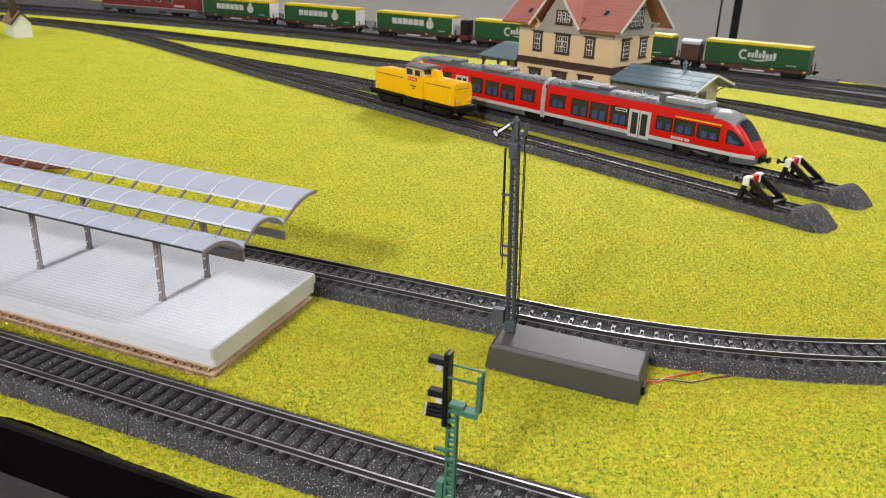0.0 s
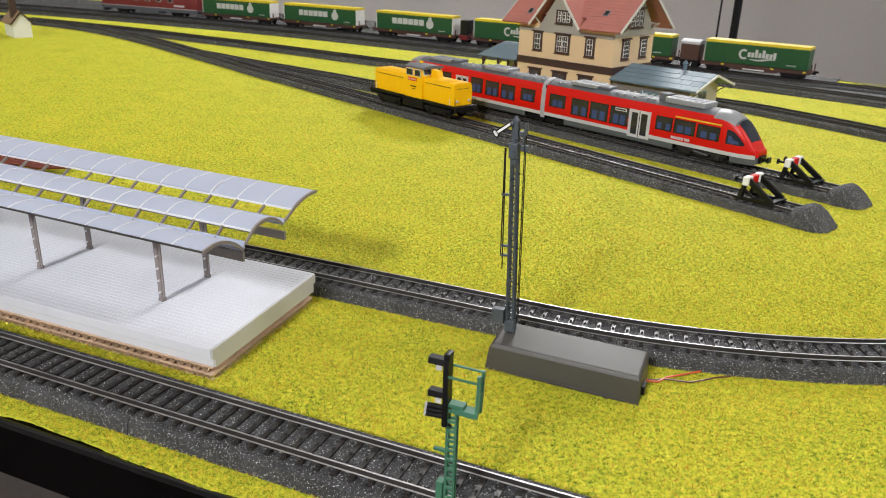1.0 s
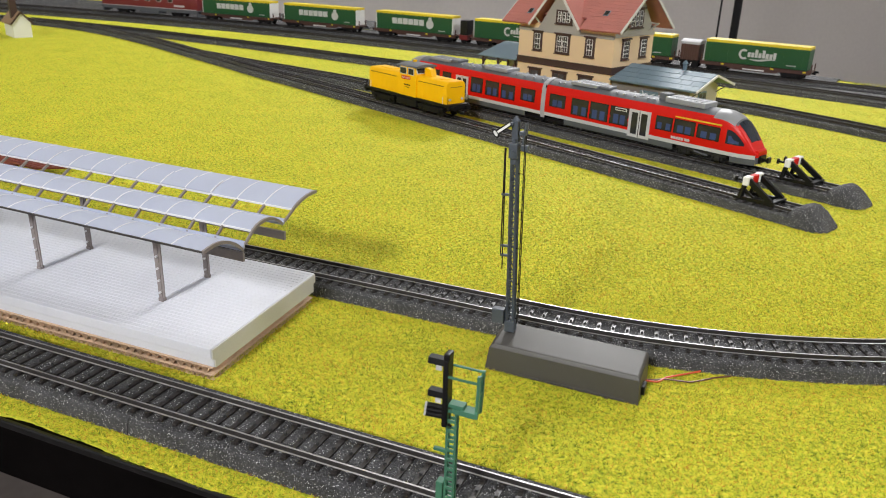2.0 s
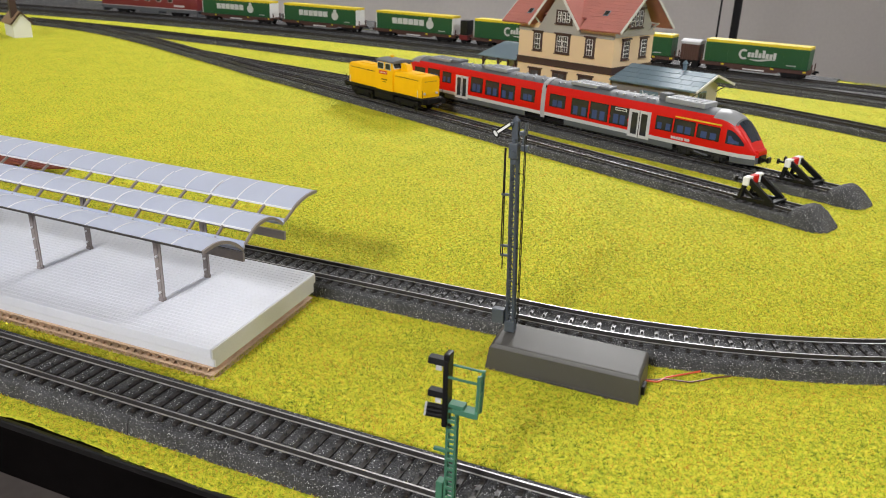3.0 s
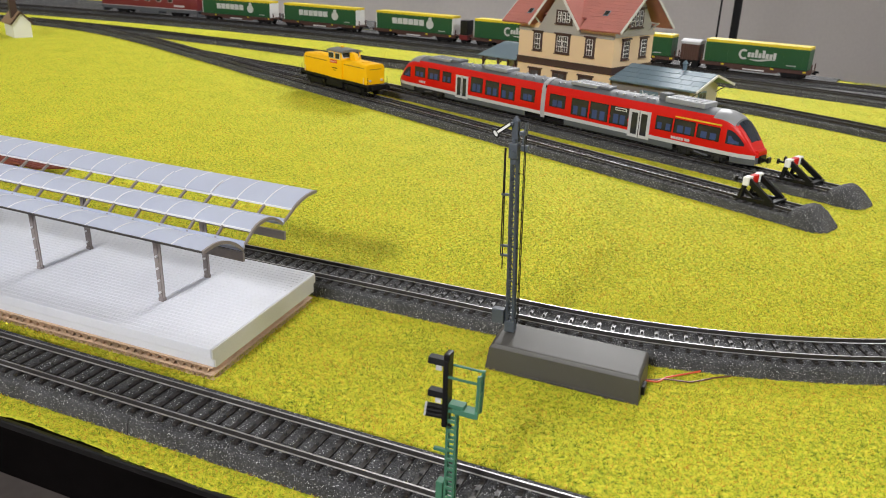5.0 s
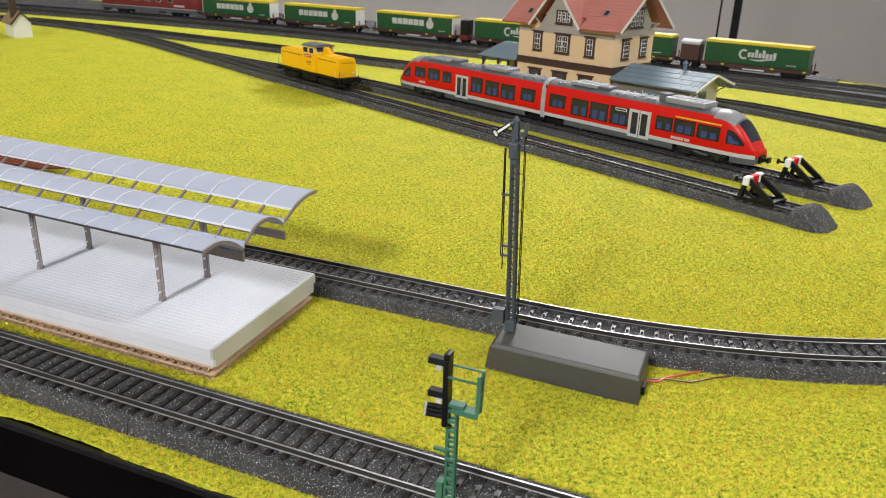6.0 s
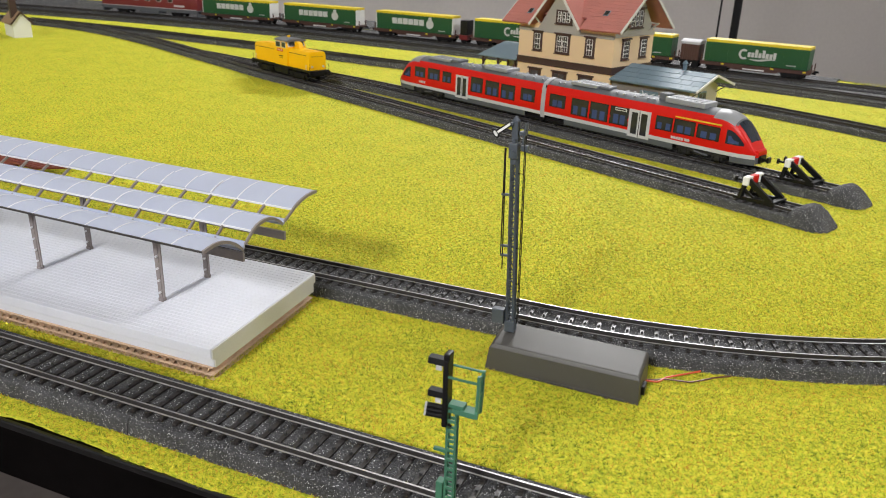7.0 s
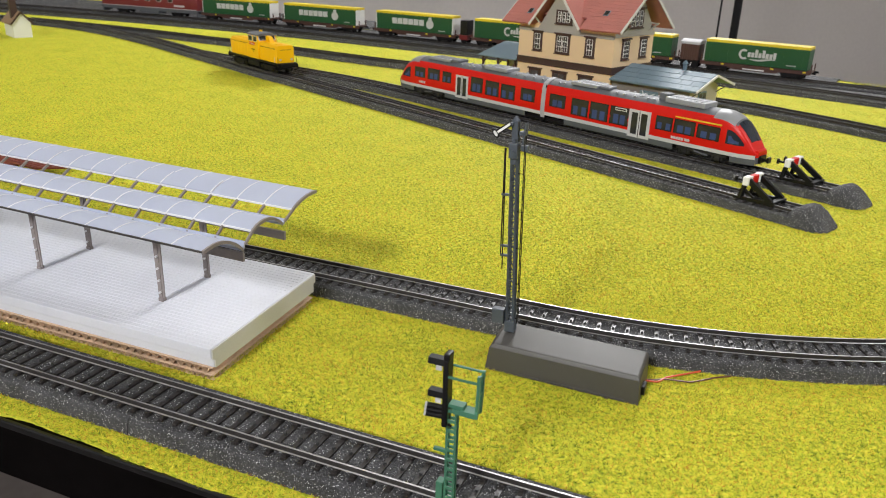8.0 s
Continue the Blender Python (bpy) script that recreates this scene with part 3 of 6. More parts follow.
def wire(pts, r, mat, label):
    t = thing("wire", Matrix(), label, "cable", "drive wires")
    bm = bmesh.new()
    P = smooth_path([p[:2] for p in pts], 0.0015)
    zs = np.interp(np.linspace(0, 1, len(P)), np.linspace(0, 1, len(pts)), [p[2] for p in pts])
    rings = []
    for i, p in enumerate(P):
        d = (P[min(i + 1, len(P) - 1)] - P[max(i - 1, 0)]).normalized()
        n = Vector((-d.y, d.x, 0))
        c = Vector((p.x, p.y, zs[i]))
        rings.append([c + n * math.cos(k * math.pi / 3) * r + Vector((0, 0, math.sin(k * math.pi / 3) * r)) for k in range(6)])
    part("insulation", loft(rings), mat, t, smooth=True)


wire([(0.0878, 0.2950, 0.0040), (0.0930, 0.2985, 0.0018), (0.0975, 0.2985, 0.0014), (0.1020, 0.3028, 0.0014), (0.1095, 0.3052, 0.0018), (0.1190, 0.3076, 0.0024)], 0.00045, WIRE_RED, "thin orange-red wire lying on the grass")
wire([(0.0880, 0.2962, 0.0036), (0.0950, 0.3002, 0.0014), (0.1038, 0.3012, 0.0014), (0.1123, 0.2994, 0.0014), (0.1231, 0.3036, 0.0014), (0.1320, 0.3054, 0.0016)], 0.00038, WIRE_BROWN, "thin brown wire lying on the grass")


# ---------- semaphore ----------
def semaphore():
    base = Vector((0.0322, 0.3172, 0.0157))
    m = Matrix.Translation(base) @ Matrix.Rotation(math.atan2(ALONG.y, ALONG.x), 4, "Z") @ pose(0, 0, 0, 0, -2.2, 0)
    t = thing("semaphore_signal", m, "grey lattice semaphore mast with a white arm, on the drive box", "railway signal")
    H = 0.097

    def half(z):
        return 0.0015 - 0.0003 * z / H
    for sx in (-1, 1):
        for sy in (-1, 1):
            part("corner_post", bar(bmesh.new(), (sx * half(0), sy * half(0), 0.003), (sx * half(H), sy * half(H), H - 0.012), 0.00085, 0.00085), SIGNAL_GREY, t)
    n = 19
    lace = bmesh.new()
    for k in range(n):
        z0, z1 = 0.004 + k * (H - 0.018) / n, 0.004 + (k + 1) * (H - 0.018) / n
        a, b = half(z0), half(z1)
        f = 1 if k % 2 else -1
        for s in (-1, 1):
            bar(lace, (-f * a, s * a, z0), (f * b, s * b, z1), 0.0005, 0.0004)
            bar(lace, (s * a, -f * a, z0), (s * b, f * b, z1), 0.0005, 0.0004)
            bar(lace, (-b, s * b, z1), (b, s * b, z1), 0.0004, 0.0004)
    part("lattice", lace, SIGNAL_GREY, t)
    part("base_block", cbox(-0.0023, 0.0023, -0.0023, 0.0023, -0.0004, 0.0050, 0.0004), SIGNAL_GREY, t)
    part("counter_box", cbox(-0.0082, -0.0026, -0.0030, 0.0004, 0.0035, 0.0105, 0.0003), SIGNAL_GREY, t, "grey box on the mast foot")
    head = part("mast_head", bmesh.new(), SIGNAL_GREY, t, "narrow slotted mast head with a pointed cap")
    bm = bmesh.new()
    for y in (-0.0012, 0.0012):
        box(bm, -0.0013, 0.0013, y - 0.00025, y + 0.00025, H - 0.014, H - 0.0004)
    for k in range(5):
        box(bm, -0.0011, 0.0011, -0.0012, 0.0012, H - 0.0138 + k * 0.0031, H - 0.0126 + k * 0.0031)
    head.data = mesh_of("mast_head", bm, SIGNAL_GREY)
    part("cap", rod(bmesh.new(), (0, 0, H - 0.0006), (0, 0, H + 0.0016), 0.0020, 4, 0.0003), SIGNAL_GREY, head)
    part("pivot", rod(bmesh.new(), (-0.0012, -0.0034, H - 0.0014), (-0.0012, 0.0010, H - 0.0014), 0.0007, 10), SIGNAL_GREY, head)
    lan = part("lantern", cbox(-0.0020, 0.0018, -0.0036, 0.0006, H - 0.0160, H - 0.0095, 0.0005), SIGNAL_GREY, t, "grey signal lantern")
    part("lens_ring", rod(bmesh.new(), (0.0001, -0.0042, H - 0.0135), (0.0001, -0.0032, H - 0.0135), 0.0013, 12), SIGNAL_GREY, lan)
    part("chimney", rod(bmesh.new(), (0.0001, -0.0016, H - 0.0102), (0.0001, -0.0016, H - 0.0080), 0.0009, 10), SIGNAL_GREY, lan)
    part("foot", cbox(-0.0009, 0.0011, -0.0026, 0.0002, H - 0.0188, H - 0.0164, 0.0003), SIGNAL_GREY, lan)
    bm = bmesh.new()
    for y in (-0.0014, 0.0014):
        bar(bm, (0.0034, y, H - 0.010), (0.0048, y, H - 0.001), 0.0008, 0.0006)
    box(bm, 0.0020, 0.0048, -0.0018, 0.0018, H - 0.0062, H - 0.0046, 0.0002)
    box(bm, 0.0026, 0.0056, -0.0010, 0.0010, H - 0.0130, H - 0.0105, 0.0003)
    part("spectacle_gear", bm, SIGNAL_GREY, t)
    # the arm, dropped to the lower left
    arm = part("arm", bmesh.new(), WHITE, t, "white arm with a black rim, pointing down")
    A0, A1 = Vector((-0.0014, 0, H - 0.0012)), Vector((-0.0068, 0, H - 0.0050))
    d = (A1 - A0).normalized()
    n2 = Vector((d.z, 0, -d.x))

    def strip(w, a, b):
        c = [A0 + n2 * w, A1 + n2 * w, A1 - n2 * w, A0 - n2 * w]
        return prism([(q.x, q.z) for q in c], "y", a, b)

    def disc(rx, rz, a, b):
        c = A1 + d * 0.0010
        e = [c + n2 * rz * math.sin(k * math.pi / 9) + d * rx * math.cos(k * math.pi / 9) for k in range(18)]
        return prism([(q.x, q.z) for q in e], "y", a, b)
    arm.data = mesh_of("arm", strip(0.00050, -0.0040, -0.0034), WHITE)
    part("rim", strip(0.0010, -0.0036, -0.0031), BLACK, arm)
    part("disc_rim", disc(0.0012, 0.0023, -0.0038, -0.0031), BLACK, arm)
    part("disc", disc(0.0006, 0.0014, -0.0042, -0.0034), WHITE, arm)
    # pull rods to one side, ladder to the other
    for x, z0 in ((-0.0052, 0.036), (-0.0044, 0.030)):
        bm = bmesh.new()
        rod(bm, (x, -0.0012, z0), (-0.0042 + (x + 0.0052) * 0.5, -0.0012, H - 0.012), 0.00028, 6)
        part("pull_rod", bm, BLACK, t)
    for z in (0.036, 0.0405, 0.064):
        part("rod_guide", cbox(-0.0054, -0.0016, -0.0016, -0.0004, z, z + 0.0010, 0.0002), SIGNAL_GREY, t)
    lad = part("ladder", bmesh.new(), BLACK, t, "thin dark ladder")
    bm = bmesh.new()
    for y in (-0.0010, 0.0010):
        rod(bm, (0.0032, y, 0.004), (0.0044, y, H - 0.004), 0.00022, 5)
    for k in range(26):
        z = 0.006 + k * 0.0034
        x = 0.0032 + 0.0012 * (z - 0.004) / (H - 0.008)
        rod(bm, (x, -0.0010, z), (x, 0.0010, z), 0.0002, 5)
        if k % 5 == 0:
            rod(bm, (x, 0, z), (0.0015, 0, z), 0.0002, 5)
    lad.data = mesh_of("ladder", bm, BLACK)


semaphore()


# ---------- light signal in the foreground ----------
def light_signal():
    m = Matrix.Translation((0.0047, 0.2035, 0)) @ Matrix.Rotation(math.atan2(ALONG.y, ALONG.x), 4, "Z")
    t = thing("light_signal", m, "green lattice light signal with a black signal head", "railway signal")
    H = 0.0475
    for sx in (-1, 1):
        for sy in (-1, 1):
            part("corner_post", bar(bmesh.new(), (sx * 0.0014, sy * 0.0010, 0), (sx * 0.0014, sy * 0.0010, H), 0.00055, 0.00055), SIGNAL_GREEN, t)
    for k in range(13):
        z = 0.002 + k * 0.0036
        for sy in (-1, 1):
            part("cross_bar", cbox(-0.0014, 0.0014, sy * 0.0010 - 0.0002, sy * 0.0010 + 0.0002, z, z + 0.0010), SIGNAL_GREEN, t)
    part("foot_plate", cbox(-0.0035, 0.0035, -0.003, 0.003, 0, 0.0012, 0.0003), SIGNAL_GREEN, t)
    part("side_box", cbox(-0.0044, -0.0020, -0.0016, 0.0016, 0.010, 0.0185, 0.0003), SIGNAL_GREEN, t)
    part("side_arm", cbox(-0.0060, -0.0014, -0.0006, 0.0006, 0.0295, 0.0306, 0.0002), SIGNAL_GREEN, t)
    # service platform with railing
    part("service_floor", cbox(0.0006, 0.0082, -0.0020, 0.0020, 0.0455, 0.0474, 0.0003), SIGNAL_GREEN, t)
    part("service_floor", cbox(-0.0010, 0.0040, -0.0016, 0.0016, 0.0474, 0.0486, 0.0002), SIGNAL_GREEN, t)
    for y in (-0.0019, 0.0019):
        part("railing_post", bar(bmesh.new(), (0.0083, y, 0.0460), (0.0087, y, 0.0608), 0.0009, 0.0009), SIGNAL_GREEN, t)
        part("railing_bar", bar(bmesh.new(), (-0.0012, y, 0.0592 + y * 0.6), (0.0087, y, 0.0592 + y * 0.6), 0.0006, 0.0006), SIGNAL_GREEN, t)
    part("railing_bar", bar(bmesh.new(), (0.0086, -0.0019, 0.0585), (0.0086, 0.0019, 0.0600), 0.0006, 0.0006), SIGNAL_GREEN, t)
    part("railing_bar", bar(bmesh.new(), (0.0085, -0.0019, 0.0535), (0.0085, 0.0019, 0.0535), 0.0006, 0.0006), SIGNAL_GREEN, t)
    # head: a narrow upright plate seen from its edge, hoods facing along the track
    head = part("signal_head", cbox(-0.0030, -0.0012, -0.0022, 0.0022, 0.0400, 0.0634, 0.0005), BLACK, t, "upright black signal head")
    part("top_cap", cbox(-0.0030, -0.0010, -0.0020, 0.0020, 0.0630, 0.0655, 0.0006), BLACK, head)
    for z, w in ((0.0612, 0.0052), (0.0498, 0.0050)):
        bm = bmesh.new()
        prism([(-0.0018, z), (0.0018, z), (0.0013, z + 0.0019), (-0.0013, z + 0.0019)], "x", -0.0030 - w, -0.0028, bm)
        part("lamp_hood", bm, BLACK, head)
        part("hood_face", cbox(-0.0052, -0.0032, -0.0024, -0.0019, z - 0.0014, z + 0.0002, 0.0002), LGREY, head, "pale grey lamp rim")
    for k in range(3):
        bm = bmesh.new()
        rod(bm, (-0.0030, -0.0010 + k * 0.0004, 0.0432 + k * 0.0013), (-0.0082, -0.0026 + k * 0.0004, 0.0440 + k * 0.0013), 0.0009, 10)
        part("shunt_lamp", bm, BLACK, head)
        part("lamp_rim", rod(bmesh.new(), (-0.0080, -0.0026 + k * 0.0004, 0.0440 + k * 0.0013), (-0.0086, -0.0028 + k * 0.0004, 0.0441 + k * 0.0013), 0.0009, 10), LGREY, head)
    part("cable_hook", bar(bmesh.new(), (-0.0028, -0.001, 0.0412), (0.0002, -0.001, 0.0404), 0.0005, 0.0005), BLACK, head)


light_signal()


# ---------- buffer stops and mounds ----------
def mound(end, label):
    """The heaped end of a siding's ballast bed, at its end, tapering outwards."""
    a = math.atan2(-SIDE.y, -SIDE.x)
    t = thing("ballast_mound", Matrix.Translation(end) @ Matrix.Rotation(a, 4, "Z"), label, "ballast mound", "ballast mounds")
    secs = []
    for x, w, h in ((-0.012, 0.0150, 0.0066), (-0.006, 0.0166, 0.0082), (0.000, 0.0174, 0.0124), (0.005, 0.0178, 0.0146), (0.009, 0.0178, 0.0146), (0.014, 0.0174, 0.0116), (0.019, 0.0158, 0.0068), (0.0225, 0.0130, 0.0028), (0.0245, 0.0085, 0.0008)):
        ring = []
        for k in range(17):
            u = math.pi * k / 16
            c = math.cos(u)
            zz = max(0, h * min(1.0, 1.12 * math.sin(u) ** 0.9))
            zz *= 1 + 0.05 * noise.noise((x * 200, k * 0.9, end.x * 90))
            ring.append((x + 0.0006 * noise.noise((k, x * 300, 3)), c * w, zz - 0.0003))
        secs.append(ring)
    part("gravel_body", loft(secs), BALLAST, t, smooth=True)


mound(END1, "rounded dark grey ballast heap closing the first siding")
mound(END2, "rounded dark grey ballast heap closing the railcar siding")


def buffer_stop(end, label):
    a = math.atan2(SIDE.y, SIDE.x)
    m = Matrix.Translation(end + SIDE * 0.0312 + Vector((0, 0, RAIL_TOP))) @ Matrix.Rotation(a, 4, "Z")
    t = thing("buffer_stop", m, label, "buffer stop", "buffer stops")
    for s in (-1, 1):
        y = s * 0.0087
        part("side_frame", prism([(-0.0155, -0.0022), (0.0165, -0.0022), (0.0165, -0.0002), (-0.0150, 0.0014)], "y", y - 0.0013, y + 0.0013), BLACK, t)
        part("upright", bar(bmesh.new(), (0.0118, y, -0.001), (0.0085, y, 0.0150), 0.0044, 0.0024), BLACK, t)
        part("brace", bar(bmesh.new(), (-0.0125, y, 0.0005), (0.0085, y, 0.0142), 0.0026, 0.0040), BLACK, t)
        part("inner_brace", bar(bmesh.new(), (0.0010, y, 0.0005), (0.0090, y, 0.0060), 0.0018, 0.0014), BLACK, t)
        bf = part("buffer", rod(bmesh.new(), (0.0100, s * 0.0062, 0.0118), (0.0178, s * 0.0062, 0.0118), 0.0009, 10), BLACK, t)
        part("buffer_plate", rod(bmesh.new(), (0.0176, s * 0.0062, 0.0118), (0.0186, s * 0.0062, 0.0118), 0.0023, 14), BLACK, bf)
    part("rear_tie", cbox(-0.0150, -0.0105, -0.0080, 0.0080, -0.0004, 0.0014, 0.0003), BLACK, t)
    beam = part("cross_beam", cbox(0.0060, 0.0102, -0.0045, 0.0045, 0.0098, 0.0158, 0.0005), RED, t, "red and white cross beam")
    for s in (-1, 1):
        part("white_block", cbox(0.0058, 0.0105, *sorted((s * 0.0046, s * 0.0118)), 0.0094, 0.0160, 0.0006), WHITE, beam, "white beam end")


buffer_stop(END1, "black buffer stop with red and white beam on the first siding")
buffer_stop(END2, "black buffer stop with red and white beam before the railcar")


# ---------- red railcar ----------
def railcar():
    """Two articulated halves; x runs towards the nose by the buffer stop, z from the rail top."""
    mid = END2 + SIDE2 * 0.2965
    m = Matrix.Translation(mid + Vector((0, 0, RAIL_TOP))) @ Matrix.Rotation(math.atan2(-SIDE2.y, -SIDE2.x), 4, "Z")
    t = thing("railcar", m, "red two-part diesel railcar with grey roof standing on the siding", "train")
    side = [(4.2, 14.3), (6.8, 14.8), (9.4, 15.2), (12.8, 15.4), (16.2, 15.5), (22.0, 15.4), (33.0, 14.9), (37.5, 14.3), (40.5, 12.6), (43.0, 9.0), (44.4, 4.5), (44.9, 0.0)]

    def taper(x, start):
        """How far height and width draw in towards the nose."""
        n = max(0.0, (x - start) / 34.0)
        return 1 - 0.77 * n ** 2.08, 1 - 0.40 * n ** 3.0

    def lowered(z, k):
        """Height at the nose: stripe and skirt stay level, what lies above is pressed down."""
        return z if z <= 16.2 else 16.2 + (z - 16.2) * (max(4 + 40.9 * k, 16.8) - 16.2) / 28.7

    def raised(z, k):
        return 16.2 + (z - 16.2) * 28.7 / (max(4 + 40.9 * k, 16.8) - 16.2)

    def half_section(x, lo, hi, start):
        """The outline from height lo to hi (mm) at x, drawn in towards the nose."""
        k, w = taper(x, start)
        out = []
        for z, y in side:
            if lo <= z <= hi:
                out.append((x / 1e3, y * w / 1e3, lowered(z, k) / 1e3))
        return out
    for sgn, label in ((1, "leading half"), (-1, "trailing half")):
        NS = 195.0 if sgn == 1 else 207.0
        TIP = NS + 34.0
        SX = 1.018 if sgn == 1 else 1.022
        xs = [2.4, 60, 120, 170, NS] + [NS + q for q in (4, 8, 12, 16, 20, 24, 27, 30, 32.5, 34)]
        unit = new("car_body")
        unit.empty_display_size = 0.01
        unit.parent = t
        unit.matrix_basis = Matrix() if sgn == 1 else Matrix.Rotation(math.pi, 4, "Z") @ Matrix.Translation((-0.0055, 0, 0))

        def shell(name, lo, hi, mat, lab="", x0=0.0, x1=999.0):
            rings = []
            for x in sorted({x for x in xs if x0 <= x <= x1} | {q for q in (x0, x1) if xs[0] < q < xs[-1]}):
                h = half_section(x, lo, hi, NS)
                rings.append(h + [(a, -b, c) for a, b, c in h[::-1]])
            bm = loft(rings, closed=False)
            return part(name, bm, mat, unit, lab, smooth=True)
        shell("skirt", 4.2, 9.4, SKIRT, "blue-grey lower skirt", 29.0, 154.0)
        shell("skirt", 4.2, 9.4, SKIRT, "blue-grey nose skirt", 209.0)
        shell("stripe", 9.4, 12.8, LGREY, "light grey stripe along the side")
        shell("side_shell", 12.8, 40.5, RED, "glossy traffic-red side")
        shell("roof", 40.5, 44.9, MGREY, "grey roof", 0.0, NS + 16)
        shell("nose_hood", 40.5, 44.9, RED, "red nose under the windscreen", NS + 16)
        part("floor_pan", cbox(0.004, NS / 1e3 + 0.02, -0.0125, 0.0138, 0.0032, 0.0050), DARK, unit)
        part("end_wall", cbox(0.0022, 0.0032, -0.0145, 0.0145, 0.005, 0.040), DARK, unit)
        # windows: (from, to, low, high) in millimetres from the joint
        wins = ([(8.7, 28.8, 19.6, 32.6), (36.5, 56.9, 16.0, 32.4), (58.9, 80.1, 15.8, 32.6), (82.3, 103.0, 15.6, 32.8), (131.9, 148.8, 19.4, 31.8), (150.3, 171.1, 19.4, 32.0), (172.8, 194.1, 19.4, 31.6)]
                if sgn == 1 else
                [(16.0, 35.5, 19.8, 32.8), (43.5, 63.5, 17.2, 32.8), (66.5, 86.5, 17.4, 33.2), (90.5, 109.0, 17.5, 34.0), (140.5, 155.0, 21.5, 33.8), (159.5, 180.0, 21.5, 34.4), (184.5, 203.0, 21.5, 33.4)])
        for s in (-1, 1):
            def face(z):
                for (z0, y0), (z1, y1) in zip(side, side[1:]):
                    if z0 <= z <= z1:
                        return y0 + (y1 - y0) * (z - z0) / (z1 - z0)
                return 15.4

            def panel(a, b, lo, hi, out, thick=0.5):
                """A plate lying on the side wall."""
                a, b = a * SX, b * SX
                yl, yh = face(lo) + out, face(hi) + out
                return loft([[(a / 1e3, s * yl / 1e3, lo / 1e3), (a / 1e3, s * yh / 1e3, hi / 1e3), (a / 1e3, s * (yh - thick) / 1e3, hi / 1e3), (a / 1e3, s * (yl - thick) / 1e3, lo / 1e3)],
                             [(b / 1e3, s * yl / 1e3, lo / 1e3), (b / 1e3, s * yh / 1e3, hi / 1e3), (b / 1e3, s * (yh - thick) / 1e3, hi / 1e3), (b / 1e3, s * (yl - thick) / 1e3, lo / 1e3)]])
            for k, (a, b, lo, hi) in enumerate(wins):
                w = part("window", panel(a, b, lo, hi, 0.12), BLACK, unit, "dark tinted window")
                part("pane", panel(a + 0.9, b - 0.9, lo + 0.9, hi - 0.9, 0.22), GLASS, w)
                for q in (0.16, 0.58):
                    c = a + (b - a) * (q + 0.05 * math.sin(k * 2.3 + q * 9))
                    part("seat_back", panel(c, c + (b - a) * 0.27, lo + 1.0, lo + (hi - lo) * (0.56 + 0.10 * math.sin(k * 3.1)), 0.27, 0.2), SEAT_BLUE, w, "blue seat behind the glass")
            # double door in light grey
            a, b = (103.5, 126.5) if sgn == 1 else (113.0, 132.5)
            d = part("door", panel(a, b, 7.6, 33.0, 0.70, 0.9), LGREY, unit, "light grey double door")
            for q0, q1 in ((0.14, 0.42), (0.58, 0.86)):
                part("door_window", panel(a + (b - a) * q0, a + (b - a) * q1, 10.5, 30.5, 0.80), GLASS, d)
            part("door_gap", panel(a + (b - a) * 0.485, a + (b - a) * 0.515, 7.8, 32.8, 0.76), BLACK, d)
            if sgn == 1:
                part("first_class_line", panel(150.5, 194.5, 33.2, 34.4, 0.14), CYELLOW, unit, "yellow line over the windows")
                part("destination_sign", panel(88.0, 100.5, 29.2, 31.8, 0.42), WHITE, unit, "white route panel")
                part("destination_text", panel(88.7, 99.8, 29.8, 31.2, 0.52), BLACK, unit)
                for q in range(5):
                    part("lettering_bar", panel(149.0 + q * 2.5, 151.1 + q * 2.5, 14.0, 16.4, 0.12), LGREY, unit)
                part("lettering_bar", panel(162.3, 167.3, 14.0, 16.4, 0.12), LGREY, unit)
            else:
                for q in range(4):
                    part("lettering_bar", panel(184.0 + q * 2.8, 186.3 + q * 2.8, 15.4, 17.8, 0.12), LGREY, unit)
            # slanted driver's side window, narrowing to the nose
            def nose(x, z, out):
                k, w = taper(x, NS)
                y = face(min(44.0, raised(z, k))) * w + out
                return (x / 1e3, s * y / 1e3, z / 1e3)
            rows = [(NS + 8.5, 19.4, 31.4), (NS + 12, 19.4, 31.2), (NS + 15.5, 19.4, 29.6), (NS + 19, 19.4, 27.0), (NS + 22, 19.5, 24.2), (NS + 24.5, 19.6, 21.4)]
            part("cab_window", loft([[nose(x, lo, 0.16), nose(x, (lo + hi) / 2, 0.16), nose(x, hi, 0.16), nose(x, hi, -0.4), nose(x, lo, -0.4)] for x, lo, hi in rows]), WINDSCREEN, unit, "slanting driver's side window")
            part("seat_back", loft([[nose(x, lo, 0.22), nose(x, hi, 0.22), nose(x, hi, 0.05), nose(x, lo, 0.05)] for x, lo, hi in ((NS + 10.5, 20.4, 26.6), (NS + 13, 20.4, 26.2), (NS + 15.5, 20.4, 23.4), (NS + 20, 20.4, 22.4))]), SEAT_BLUE, unit, "blue driver's seat behind the glass")
        # windscreen, nose cap, lamps, coupler
        def top(x, y, z, out):
            k, w = taper(x, NS)
            return Vector((x / 1e3, y * w / 1e3, lowered(z, k) / 1e3 + out))
        rows = []
        for x in (NS + 15.5, NS + 17.5, NS + 20, NS + 23, NS + 26, NS + 28.5):
            rows.append([top(x, y, z, 0.0003) for y, z in ((-10.6, 42.1), (-8.0, 43.35), (-4.5, 44.4), (0, 44.9), (4.5, 44.4), (8.0, 43.35), (10.6, 42.1))])
        part("windscreen", loft(rows, closed=False), WINDSCREEN, unit, "large sloping windscreen", smooth=True)
        rows = []
